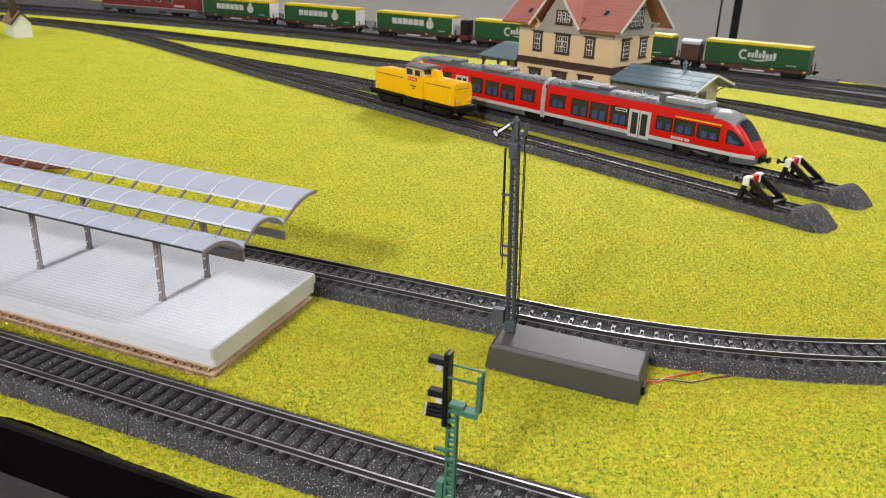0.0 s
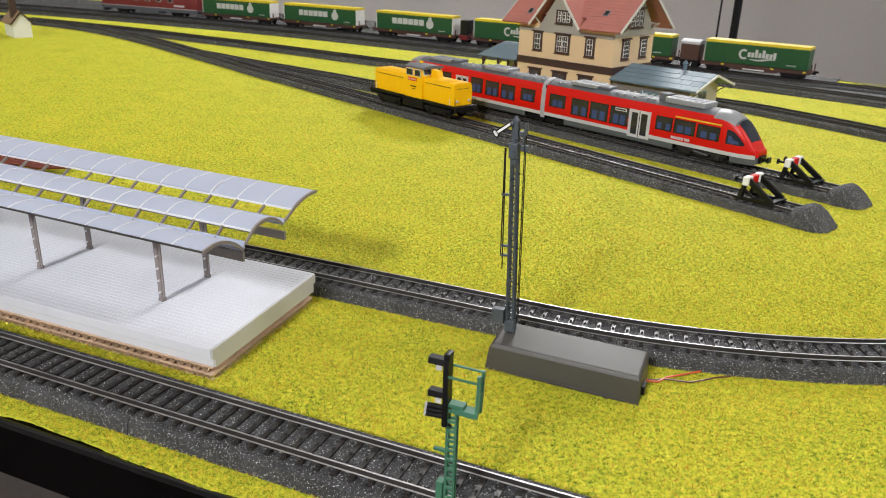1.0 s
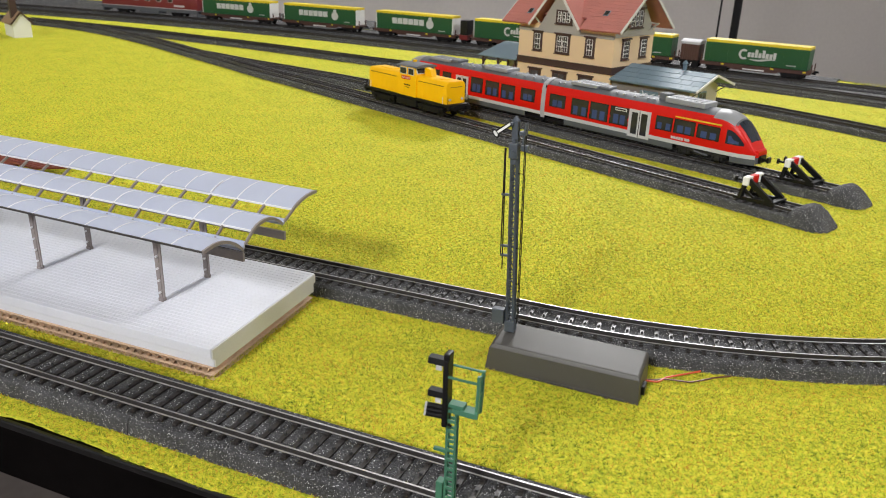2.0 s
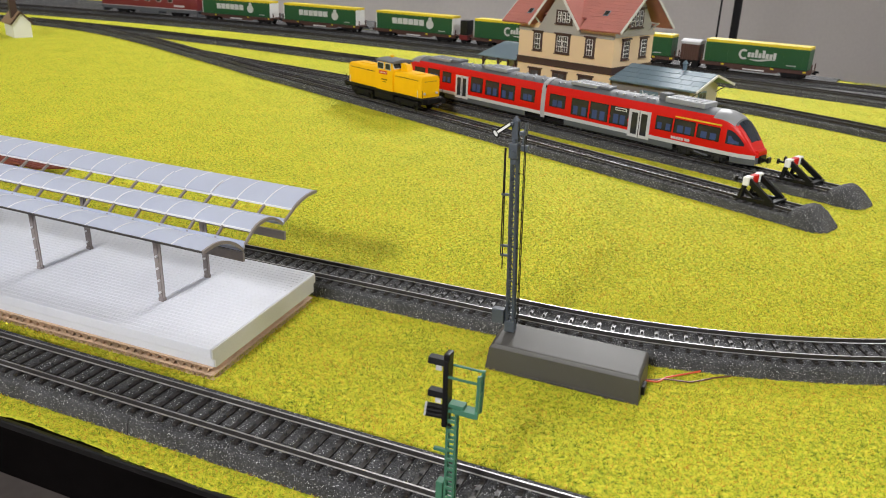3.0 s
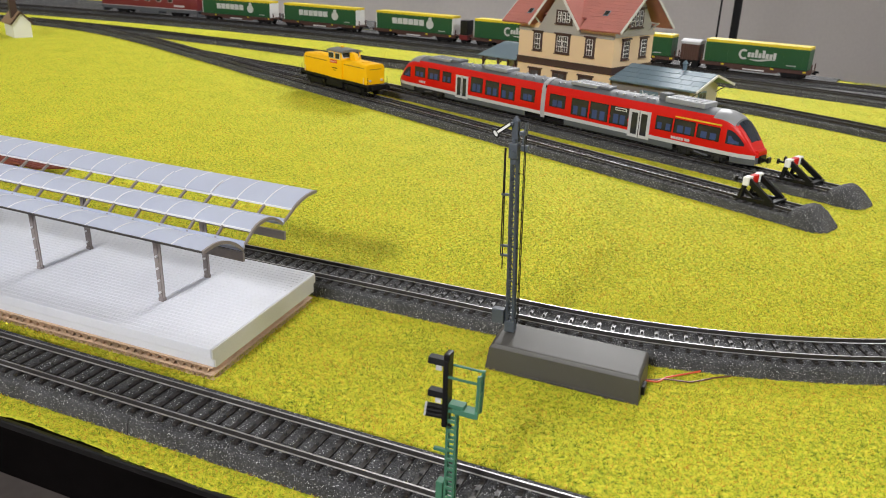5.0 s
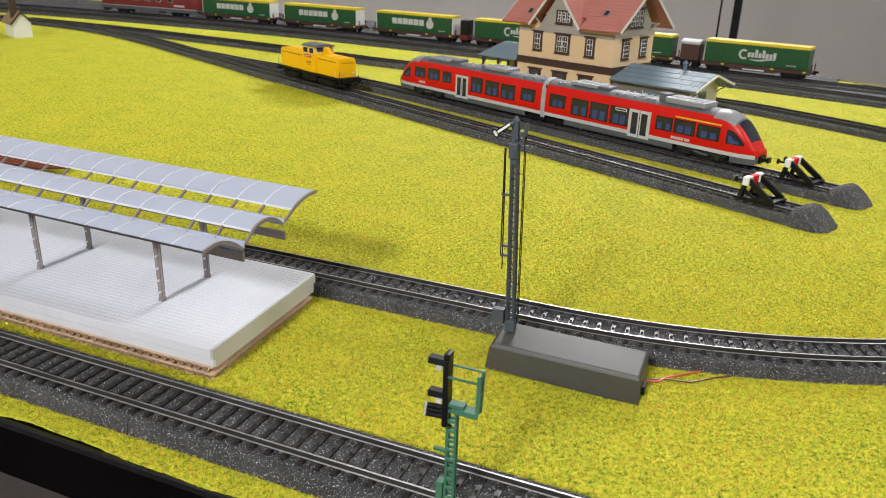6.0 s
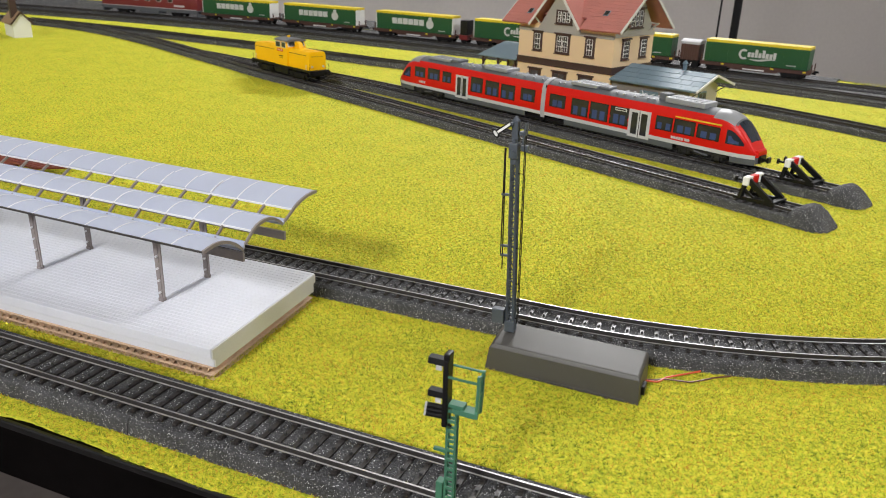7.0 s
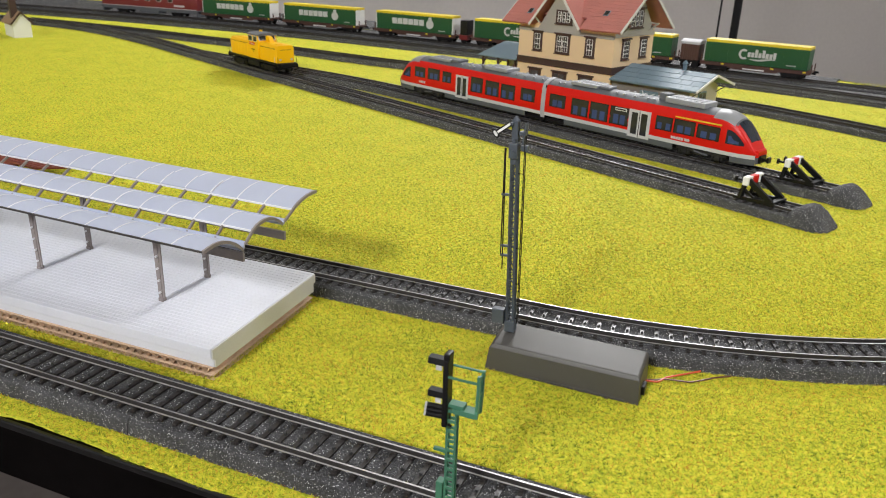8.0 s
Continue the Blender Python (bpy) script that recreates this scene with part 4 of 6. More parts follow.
        for x in (NS - 6, NS - 2, NS + 3, NS + 9, NS + 14.2):
            rows.append([top(x, y, z, 0.00025) for y, z in ((-13.9, 38.4), (-12.6, 40.6), (-9.0, 43.0), (-4.5, 44.4), (0, 44.9), (4.5, 44.4), (9.0, 43.0), (12.6, 40.6), (13.9, 38.4))])
        part("cab_roof", loft(rows, closed=False), CAB_GREY, unit, "light grey cab roof", smooth=True)
        part("wiper", bar(bmesh.new(), top(NS + 29, 4, 44.4, 0.0008), top(NS + 16, -6, 44.0, 0.0010), 0.0005, 0.0005), BLACK, unit)
        part("nose_cap", loft([[(TIP / 1e3, y * 0.60 / 1e3, z / 1e3) for y, z in ((-14, 5), (-15.3, 9), (-15.4, 11), (-12, 12.4), (12, 12.4), (15.4, 11), (15.3, 9), (14, 5))],
                               [(TIP / 1e3 + 0.0012, y * 0.52 / 1e3, z / 1e3) for y, z in ((-13, 6), (-14, 9), (-14, 10.6), (-10, 11.6), (10, 11.6), (14, 10.6), (14, 9), (13, 6))]]), SKIRT, unit)
        part("nose_panel", loft([[(TIP / 1e3 - 0.0004, y * 0.60 / 1e3, z / 1e3) for y, z in ((-15.0, 11.0), (-15.5, 14.0), (-14.0, 17.0), (14.0, 17.0), (15.5, 14.0), (15.0, 11.0))],
                                 [(TIP / 1e3 + 0.0016, y * 0.54 / 1e3, z / 1e3) for y, z in ((-14.4, 11.2), (-14.8, 14.0), (-12.0, 16.2), (12.0, 16.2), (14.8, 14.0), (14.4, 11.2))]]), RED, unit, "red nose panel")
        part("coupler_box", cbox(TIP / 1e3, TIP / 1e3 + 0.0030, -0.0055, 0.0055, 0.0058, 0.0125, 0.0008), BLACK, unit)
        cp = part("coupler", cbox(TIP / 1e3 + 0.002, TIP / 1e3 + 0.0080, -0.0012, 0.0012, 0.0075, 0.0100, 0.0004), BLACK, unit)
        part("coupler_head", cbox(TIP / 1e3 + 0.0068, TIP / 1e3 + 0.0088, -0.0030, 0.0030, 0.0070, 0.0118, 0.0005), BLACK, cp)
        for s in (-1, 1):
            part("headlight", rod(bmesh.new(), (TIP / 1e3 - 0.0030, s * 0.0072, 0.0148), (TIP / 1e3 + 0.0002, s * 0.0070, 0.0144), 0.0013, 12), LGREY, unit)
        # roof gear
        gear = ([(30, 62, 10.5, 44.0, 47.6), (62, 74, 7, 44, 47.0), (128, 138, 5, 43.5, 50.4), (138, 178, 10.5, 43.5, 48.6)] if sgn == 1 else
                [(62, 96, 10.5, 43.6, 47.8), (96, 104, 7, 44, 46.8), (140, 152, 8.5, 43.8, 47.6), (152, 188, 10.0, 43.6, 47.0)])
        for a, b, w, z0, z1 in gear:
            r = part("roof_unit", cbox(a / 1e3, b / 1e3, -w / 1e3, w / 1e3, z0 / 1e3, z1 / 1e3, 0.0012), ROOF_GEAR if b - a > 25 else MGREY, unit, "grey roof equipment box")
            n = int((b - a) / 6)
            for k in range(n):
                x = a + 3 + k * 6
                if x + 3.4 < b:
                    part("grille", cbox(x / 1e3, (x + 3.4) / 1e3, -(w - 2.2) / 1e3, (w - 2.2) / 1e3, z1 / 1e3, z1 / 1e3 + 0.0003), MGREY, r)
        for a in ((14, 20, 84, 92, 104, 118, 124) if sgn == 1 else (12, 24, 36, 48, 112, 120, 132)):
            for y in (-0.0085, 0.0085):
                part("roof_step", cbox(a / 1e3, a / 1e3 + 0.0022, y - 0.0012, y + 0.0012, 0.0430, 0.0446, 0.0003), ROOF_GEAR, unit)
        part("antenna", rod(bmesh.new(), (0.108, 0, 0.0446), (0.106, 0, 0.0492), 0.0006, 6, 0.0003), LGREY, unit)
        for k, x in enumerate((0.108, 0.113, 0.119)):
            part("roof_cable", rod(bmesh.new(), (x, -0.006 + 0.004 * k, 0.0440), (x + 0.006, -0.002 + 0.003 * k, 0.0462), 0.0004, 6), LGREY, unit, "pale looped roof cable")
        # bogie under the cab
        bg = part("bogie", cbox(0.158, 0.206, -0.0118, 0.0118, 0.0036, 0.0068, 0.0006), DARK, unit, "dark bogie")
        for x in (0.168, 0.196):
            for s in (-1, 1):
                part("wheel", rod(bmesh.new(), (x, s * 0.0076, 0.0050), (x, s * 0.0104, 0.0050), 0.0050, 18), DARK, bg)
        for x in (0.160, 0.176, 0.190, 0.202):
            for s in (-1, 1):
                part("spring", rod(bmesh.new(), (x, s * 0.0124, 0.0030), (x, s * 0.0124, 0.0078), 0.0014, 8), DARK, bg)
        for s in (-1, 1):
            y = sorted((s * 0.0136, s * 0.0148))
            part("bogie_side", prism([(0.158, 0.0064), (0.174, 0.0064), (0.177, 0.0044), (0.187, 0.0044), (0.190, 0.0064), (0.206, 0.0064), (0.206, 0.0084), (0.158, 0.0084)], "y", *y), BOGIE_GREY, bg)
            for x in (0.166, 0.198):
                part("axle_box", cbox(x - 0.0026, x + 0.0026, *sorted((s * 0.0126, s * 0.0154)), 0.0030, 0.0066, 0.0005), BOGIE_GREY, bg)
                for q in (-0.0044, 0.0044):
                    part("spring", rod(bmesh.new(), (x + q, s * 0.0144, 0.0034), (x + q, s * 0.0144, 0.0070), 0.0012, 8), BOGIE_GREY, bg)
            part("damper", rod(bmesh.new(), (0.176, s * 0.0154, 0.0074), (0.189, s * 0.0154, 0.0058), 0.0007, 8), MGREY, bg)
            part("step", cbox(0.1785, 0.1855, *sorted((s * 0.0146, s * 0.0160)), 0.0026, 0.0032), BOGIE_GREY, bg)
        part("tank", cbox(0.050, 0.130, -0.0122, 0.0122, 0.0024, 0.0066, 0.0008), DARK, unit)
    # bellows between the halves, over the shared bogie
    rings = []
    for x in (-2.2, -1.5, -0.8, -0.1, 0.6, 1.3, 2.0, 2.6, 3.2):
        k = 1.0 if x in (-2.2, -0.8, 0.6, 2.0, 3.2) else 0.988
        h = [(x / 1e3, y * k * 1.012 / 1e3, (z if z < 40 else z + 0.9) / 1e3) for z, y in side if z > 6]
        rings.append(h + [(a, -b, c) for a, b, c in h[::-1][1:]])
    part("bellows", loft(rings), BELLOWS, t, "light grey bellows")
    bg = part("bogie", cbox(-0.026, 0.026, -0.0118, 0.0118, 0.0036, 0.0068, 0.0006), DARK, t, "dark shared bogie")
    for x in (-0.0155, 0.0155):
        for s in (-1, 1):
            part("wheel", rod(bmesh.new(), (x, s * 0.0076, 0.0050), (x, s * 0.0104, 0.0050), 0.0050, 18), DARK, bg)


railcar()


# ---------- yellow locomotive ----------
def locomotive():
    t = thing("diesel_locomotive", Matrix(), "yellow hooded diesel shunting locomotive on the siding", "locomotive")
    def part(name, bm, mat, parent, label="", smooth=False):
        bmesh.ops.scale(bm, vec=(1.08, 1, 1), verts=bm.verts)
        return solid(name, bm, mat, parent, label, smooth)

    # hoods: (from, to) in metres along the locomotive, half width, top
    def hood(name, x0, x1, w, z0, z1):
        prof = [(-w, z0), (-w, z1 - 0.0030), (-w + 0.0008, z1 - 0.0012), (-w + 0.0030, z1), (w - 0.0030, z1), (w - 0.0008, z1 - 0.0012), (w, z1 - 0.0030), (w, z0)]
        bm = prism(prof, "x", x0, x1)
        es = [e for e in bm.edges if abs(e.verts[0].co.x - e.verts[1].co.x) < 1e-6 and min(e.verts[0].co.z, e.verts[1].co.z) > z0 + 0.001]
        bmesh.ops.bevel(bm, geom=es, offset=0.0006, segments=2, affect="EDGES")
        return part(name, bm, YELLOW, t, "yellow engine hood", smooth=True)
    front = hood("front_hood", 0.0175, 0.0620, 0.0128, 0.0150, 0.0378)
    rear = hood("rear_hood", -0.0620, -0.0100, 0.0128, 0.0150, 0.0378)
    for h, a, b in ((front, 0.021, 0.058), (rear, -0.058, -0.014)):
        n = 5
        for s in (-1, 1):
            for k in range(n):
                x0 = a + (b - a) * k / n
                part("hood_door", cbox(x0 + 0.0005, x0 + (b - a) / n - 0.0005, *sorted((s * 0.0127, s * 0.0130)), 0.0168, 0.0318, 0.0001), YELLOW, h)
            part("hand_rail", rod(bmesh.new(), (a, s * 0.0136, 0.0332), (b, s * 0.0136, 0.0332), 0.00028, 6), DARK, h)
    part("front_grille", cbox(0.0618, 0.0622, -0.0085, 0.0085, 0.0318, 0.0323), BROWN, front)
    for s in (-1, 1):
        part("headlamp", rod(bmesh.new(), (0.0610, s * 0.0085, 0.0195), (0.0632, s * 0.0085, 0.0195), 0.0013, 12), LGREY, front)
        part("headlamp", rod(bmesh.new(), (-0.0610, s * 0.0085, 0.0195), (-0.0632, s * 0.0085, 0.0195), 0.0013, 12), LGREY, rear)
    part("exhaust", rod(bmesh.new(), (-0.016, 0, 0.0375), (-0.016, 0, 0.0412), 0.0018, 10), DARK, rear)
    part("hood_vent", cbox(-0.050, -0.030, -0.0060, 0.0060, 0.0376, 0.0388, 0.0004), YELLOW, rear)
    part("hood_fan", rod(bmesh.new(), (0.046, 0, 0.0376), (0.046, 0, 0.0386), 0.0058, 20), YELLOW, front)
    part("front_fairing", prism([(0.0176, 0.0376), (0.0300, 0.0376), (0.0262, 0.0452), (0.0186, 0.0462)], "y", -0.0030, 0.0030), YELLOW, front, "raised yellow fairing")
    # cab with sloping window band
    cab = part("cab", prism([(-0.0100, 0.0150), (0.0175, 0.0150), (0.0175, 0.0382), (0.0140, 0.0470), (-0.0064, 0.0470), (-0.0100, 0.0382)], "y", -0.0146, 0.0146), YELLOW, t, "yellow cab")
    roof = prism([(-0.0152, 0.0460), (0.0152, 0.0460), (0.0142, 0.0476), (0.0090, 0.0489), (0.0, 0.0494), (-0.0090, 0.0489), (-0.0142, 0.0476)], "x", -0.0112, 0.0180)
    part("cab_roof", roof, MGREY, t, "grey curved cab roof", smooth=True)
    part("roof_lamp", rod(bmesh.new(), (-0.004, 0.003, 0.0490), (-0.004, 0.003, 0.0514), 0.0022, 12), YELLOW, t, "yellow warning lamp")
    for s in (-1, 1):
        y = s * 0.01475
        for a, b in ((-0.0078, 0.0030), (0.0052, 0.0146)):
            f = part("cab_window", cbox(a, b, *sorted((y - s * 0.0003, y + s * 0.0001)), 0.0378, 0.0452, 0.0001), LGREY, cab, "light grey framed cab window")
            part("pane", cbox(a + 0.0008, b - 0.0008, *sorted((y, y + s * 0.0003)), 0.0385, 0.0446), GLASS, f)
        part("cab_door", cbox(-0.0062, -0.0002, *sorted((y - s * 0.0002, y + s * 0.0002)), 0.0160, 0.0368, 0.0001), YELLOW, cab)
        part("plate", cbox(-0.0048, 0.0088, *sorted((y, y + s * 0.0003)), 0.0326, 0.0362), RED, cab, "red plate")
        for k, z in enumerate((0.0337, 0.0347)):
            part("plate_bar", cbox(-0.0040, 0.0080, *sorted((y, y + s * 0.0004)), z, z + 0.0004), WHITE, cab)
        part("number_bar", cbox(-0.0010, 0.0085, *sorted((y, y + s * 0.0003)), 0.0264, 0.0274), DARK, cab)
        part("number_bar", cbox(0.0015, 0.0070, *sorted((y, y + s * 0.0003)), 0.0240, 0.0246), DARK, cab)
    for x, sg in ((0.0160, 1), (-0.0084, -1)):
        for s in (-1, 1):
            q = pose(x, s * 0.0068, 0.0426, 0, sg * -24, 0)
            f = part("end_window", cbox(-0.0004, 0.0004, -0.0056, 0.0056, -0.0032, 0.0032, 0.0001, q), LGREY, cab, "light grey framed end window")
            part("pane", cbox(-0.0006, 0.0006, -0.0047, 0.0047, -0.0025, 0.0025, 0, q), GLASS, f)
    # running board, buffer beams, tanks
    part("frame", cbox(-0.0665, 0.0665, -0.0150, 0.0150, 0.0122, 0.0150, 0.0005), DARK, t, "black running board")
    part("fuel_tank", cbox(-0.0150, 0.0170, -0.0138, 0.0138, 0.0040, 0.0120, 0.0015), DARK, t)
    for sg in (-1, 1):
        bb = part("buffer_beam", cbox(*sorted((sg * 0.0652, sg * 0.0672)), -0.0150, 0.0150, 0.0092, 0.0148, 0.0004), DARK, t)
        for s in (-1, 1):
            b = part("buffer", rod(bmesh.new(), (sg * 0.0670, s * 0.0100, 0.0120), (sg * 0.0715, s * 0.0100, 0.0120), 0.0012, 10), DARK, bb)
            part("buffer_plate", rod(bmesh.new(), (sg * 0.0712, s * 0.0100, 0.0120), (sg * 0.0720, s * 0.0100, 0.0120), 0.0028, 16), DARK, b)
            part("step", cbox(*sorted((sg * 0.0590, sg * 0.0650)), *sorted((s * 0.0128, s * 0.0150)), 0.0050, 0.0062, 0.0002), DARK, bb)
            part("rail_post", rod(bmesh.new(), (sg * 0.0655, s * 0.0142, 0.0148), (sg * 0.0655, s * 0.0142, 0.0235), 0.0003, 6), DARK, t)
            part("rail_post", rod(bmesh.new(), (sg * 0.0580, s * 0.0144, 0.0148), (sg * 0.0580, s * 0.0144, 0.0225), 0.0003, 6), WHITE, t)
        part("coupler", cbox(*sorted((sg * 0.0665, sg * 0.0745)), -0.0016, 0.0016, 0.0055, 0.0085, 0.0004), DARK, bb)
    wheels = []
    for sg in (-1, 1):
        bg = part("bogie", cbox(sg * 0.0385 - 0.0185, sg * 0.0385 + 0.0185, -0.0118, 0.0118, 0.0058, 0.0098, 0.0006), DARK, t, "black bogie")
        for s in (-1, 1):
            fr = part("bogie_frame", prism([(sg * 0.0385 - 0.0190, 0.0060), (sg * 0.0385 - 0.0060, 0.0036), (sg * 0.0385 + 0.0060, 0.0036), (sg * 0.0385 + 0.0190, 0.0060), (sg * 0.0385 + 0.0190, 0.0092), (sg * 0.0385 - 0.0190, 0.0092)],
                                         "y", *sorted((s * 0.0118, s * 0.0132))), DARK, bg)
            for x in (-0.0125, 0.0125):
                part("axle_box", rod(bmesh.new(), (sg * 0.0385 + x, s * 0.0128, 0.0056), (sg * 0.0385 + x, s * 0.0142, 0.0056), 0.0022, 10), DARK, fr)
        for x in (-0.0125, 0.0125):
            bm = bmesh.new()
            rod(bm, (0, -0.0104, 0), (0, -0.0076, 0), 0.0055, 20)
            rod(bm, (0, 0.0076, 0), (0, 0.0104, 0), 0.0055, 20)
            rod(bm, (0, -0.0080, 0), (0, 0.0080, 0), 0.0012, 8)
            for k in range(4):
                for s in (-1, 1):
                    bar(bm, (0, s * 0.0105, 0), (0.0045 * math.cos(k * math.pi / 2), s * 0.0105, 0.0045 * math.sin(k * math.pi / 2)), 0.0008, 0.0006)
            w = solid("wheelset", bm, DARK, t, "dark spoked wheelset")
            w.matrix_basis = Matrix.Translation((1.08 * (sg * 0.0385 + x), 0, 0.0055))
            wheels.append((w, 1.08 * (sg * 0.0385 + x)))
    return t, wheels


LOCO, WHEELS = locomotive()


# ---------- station house ----------
HOUSE = Matrix.Translation((0.1930, 0.9332, 0)) @ Matrix.Rotation(math.atan2(-0.687, 0.727), 4, "Z")
# local x runs along the front to the goods shed (the house lies at x < 0), y goes into the depth


def casement(parent, m, w, h, lights=2, rows=3, hood=True, gap=0.0004, cols=2, sash=None):
    """A window seen from outside: brown surround, lintel, sill, white sashes. m: its centre on the wall, -y outwards."""
    b = 0.0022
    f = part("window", cbox(-w / 2, w / 2, -0.0010, 0.0004, -h / 2, h / 2, 0, m), DBROWN, parent, "brown-framed casement window")
    if hood:
        part("lintel", cbox(-w / 2 - 0.0016, w / 2 + 0.0016, -0.0026, 0.0004, h / 2 - 0.0002, h / 2 + 0.0016, 0.0002, m), DBROWN, f)
    part("sill", cbox(-w / 2 - 0.0008, w / 2 + 0.0008, -0.0020, 0.0004, -h / 2 - 0.0010, -h / 2 + 0.0002, 0.0002, m), DBROWN, f)
    iw = (w - 2 * b) / lights
    for k in range(lights):
        x0, x1 = -w / 2 + b + iw * k + gap, -w / 2 + b + iw * (k + 1) - gap
        part("sash", cbox(x0, x1, -0.0015, -0.0008, -h / 2 + b, h / 2 - b, 0, m), sash or WHITE, f, "painted sash")
        for r in range(rows):
            z0 = -h / 2 + b + (h - 2 * b) * r / rows
            z1 = z0 + (h - 2 * b) / rows
            xm = (x0 + x1) / 2
            for a, c in ((x0 + 0.0006, xm - 0.0003), (xm + 0.0003, x1 - 0.0006)) if cols == 2 else ((x0 + 0.0009, x1 - 0.0009),):
                part("pane", cbox(a, c, -0.0017, -0.0012, z0 + 0.0004, z1 - 0.0004, 0, m), GLAZE, f)


def gable_roof(t, name, mat, ridge_a, ridge_b, eave_dir, run, drop, thick=0.0022, label=""):
    """One roof plane: from the ridge a-b down along eave_dir (flat) by run, dropping by drop."""
    a, b = Vector(ridge_a), Vector(ridge_b)
    d = Vector(eave_dir).normalized() * run - Vector((0, 0, drop))
    n = d.cross(b - a).normalized()
    if n.z < 0:
        n = -n
    pl = part(name, loft([[a, b, b + d, a + d], [a + n * thick, b + n * thick, b + d + n * thick, a + d + n * thick]]), mat, t, label)
    return pl


def station_house():
    t = thing("station_house", HOUSE, "cream model station house with red roof and brown trim", "house")
    L, W, E, B0, B1 = 0.142, 0.090, 0.0885, 0.0415, 0.0500
    A = 0.139
    part("ground_floor", cbox(-L, 0, 0, W, 0, B0), CREAM, t)
    part("plinth", cbox(-L - 0.0012, 0.0012, -0.0012, W + 0.0012, 0, 0.006, 0.0003), SHED_WALL, t)
    band = part("band", cbox(-L - 0.0008, 0.0008, -0.0008, W + 0.0008, B0, B1), DBROWN, t, "dark brown timber band")
    for z in (B0, B1 - 0.0014):
        part("moulding", cbox(-L - 0.0016, 0.0016, -0.0016, W + 0.0016, z, z + 0.0014, 0.0003), DBROWN, band)
    part("upper_floor", cbox(-L, 0, 0, W, B1, E + 0.004), CREAM, t)
    # attic: boarded gables
    c = 0.050
    part("end_gable", prism([(0.0, E - 0.002), (W, E - 0.002), (c, A - 0.004)], "x", -0.0030, 0.0006), GABLE, t, "grey boarded gable")
    part("end_gable", prism([(0.0, E - 0.002), (W, E - 0.002), (c, A - 0.004)], "x", -L - 0.0006, -L + 0.003), GABLE, t, "grey boarded gable")
    for x0, x1 in ((-0.003, 0.0010),):
        part("gable_band", cbox(x0, x1, -0.0004, W + 0.0004, E - 0.0042, E - 0.002), GABLE, t)
    FG0, FG1, FA = -0.1165, -0.0425, 0.1385
    fc = (FG0 + FG1) / 2
    part("front_gable", prism([(FG0 + 0.004, E - 0.003), (FG1 - 0.004, E - 0.003), (fc, FA - 0.003)], "y", -0.0006, 0.003), GABLE, t, "grey boarded front gable")
    part("gable_band", cbox(-L, 0.0, -0.0008, 0.001, E - 0.0065, E - 0.002), GABLE, t)
    # main roof, ridge along the front; a cross roof over the front gable
    o, ov = 0.010, 0.012
    drop = A - 0.0905
    r0, r1 = (-L - 0.019, c, A), (o + 0.004, c, A)
    for d in (-1, 1):
        # the front slope is cut where the front gable stands
        spans = [(r0[0], r1[0], 1.0)] if d > 0 else [(r0[0], FG0 - 0.001, 1.0), (FG0 - 0.001, FG1 + 0.001, 0.76), (FG1 + 0.001, r1[0], 1.0)]
        sl = Vector((0, d * (c + ov), -drop))
        nn = Vector((0, d * drop, c + ov)).normalized()
        for x0, x1, share in spans:
            rf = gable_roof(t, "roof", ROOF_RED, (x0, c, A), (x1, c, A), (0, d, 0), (c + ov) * share, drop * share, label="red tiled roof slope")
            n = round(14 * share)
            for k in range(n):
                p0 = Vector((x0, c, A)) + sl * share * (k / n) + nn * 0.0023
                p1 = Vector((x1, c, A)) + sl * share * (k / n) + nn * 0.0023
                w = sl * share * (1.0 / n)
                part("tile_course", loft([[p0, p1, p1 + w + nn * 0.00015, p0 + w + nn * 0.00015], [p0 - nn * 0.0006, p1 - nn * 0.0006, p1 + w - nn * 0.0004, p0 + w - nn * 0.0004]]), ROOF_RED, rf)
        part("barge_board", bar(bmesh.new(), (r1[0] + 0.0008, c, A + 0.0010), (r1[0] + 0.0008, c + d * (c + ov), A - drop + 0.0008), 0.0010, 0.0030), IVORY_PLASTIC, rf, "pale barge board")
        part("barge_board", bar(bmesh.new(), (r0[0] - 0.0008, c, A + 0.0010), (r0[0] - 0.0008, c + d * (c + ov), A - drop + 0.0008), 0.0010, 0.0030), IVORY_PLASTIC, rf, "pale barge board")
    fw = (FG1 - FG0) / 2 + 0.001
    fdrop = FA - 0.0900
    for d in (-1, 1):
        rf = gable_roof(t, "cross_roof", ROOF_RED, (fc, -0.013, FA), (fc, c - 0.006, FA), (d, 0, 0), fw, fdrop, label="red tiled cross roof")
        part("barge_board", bar(bmesh.new(), (fc, -0.0138, FA + 0.0008), (fc + d * fw, -0.0138, FA - fdrop + 0.0006), 0.0010, 0.0028), IVORY_PLASTIC, rf, "pale barge board")
        part("bracket", bar(bmesh.new(), (fc + d * 0.030, -0.001, E + 0.004), (fc + d * 0.030, -0.012, E + 0.012), 0.0016, 0.0016), IVORY_PLASTIC, rf)
    for y in (0.014, W - 0.014):
        part("bracket", bar(bmesh.new(), (0.0006, y, E + 0.001), (0.0130, y, E + 0.010), 0.0016, 0.0016), GABLE, t)
        part("bracket", bar(bmesh.new(), (0.0006, y, E + 0.010), (0.0130, y, E + 0.010), 0.0014, 0.0014), GABLE, t)
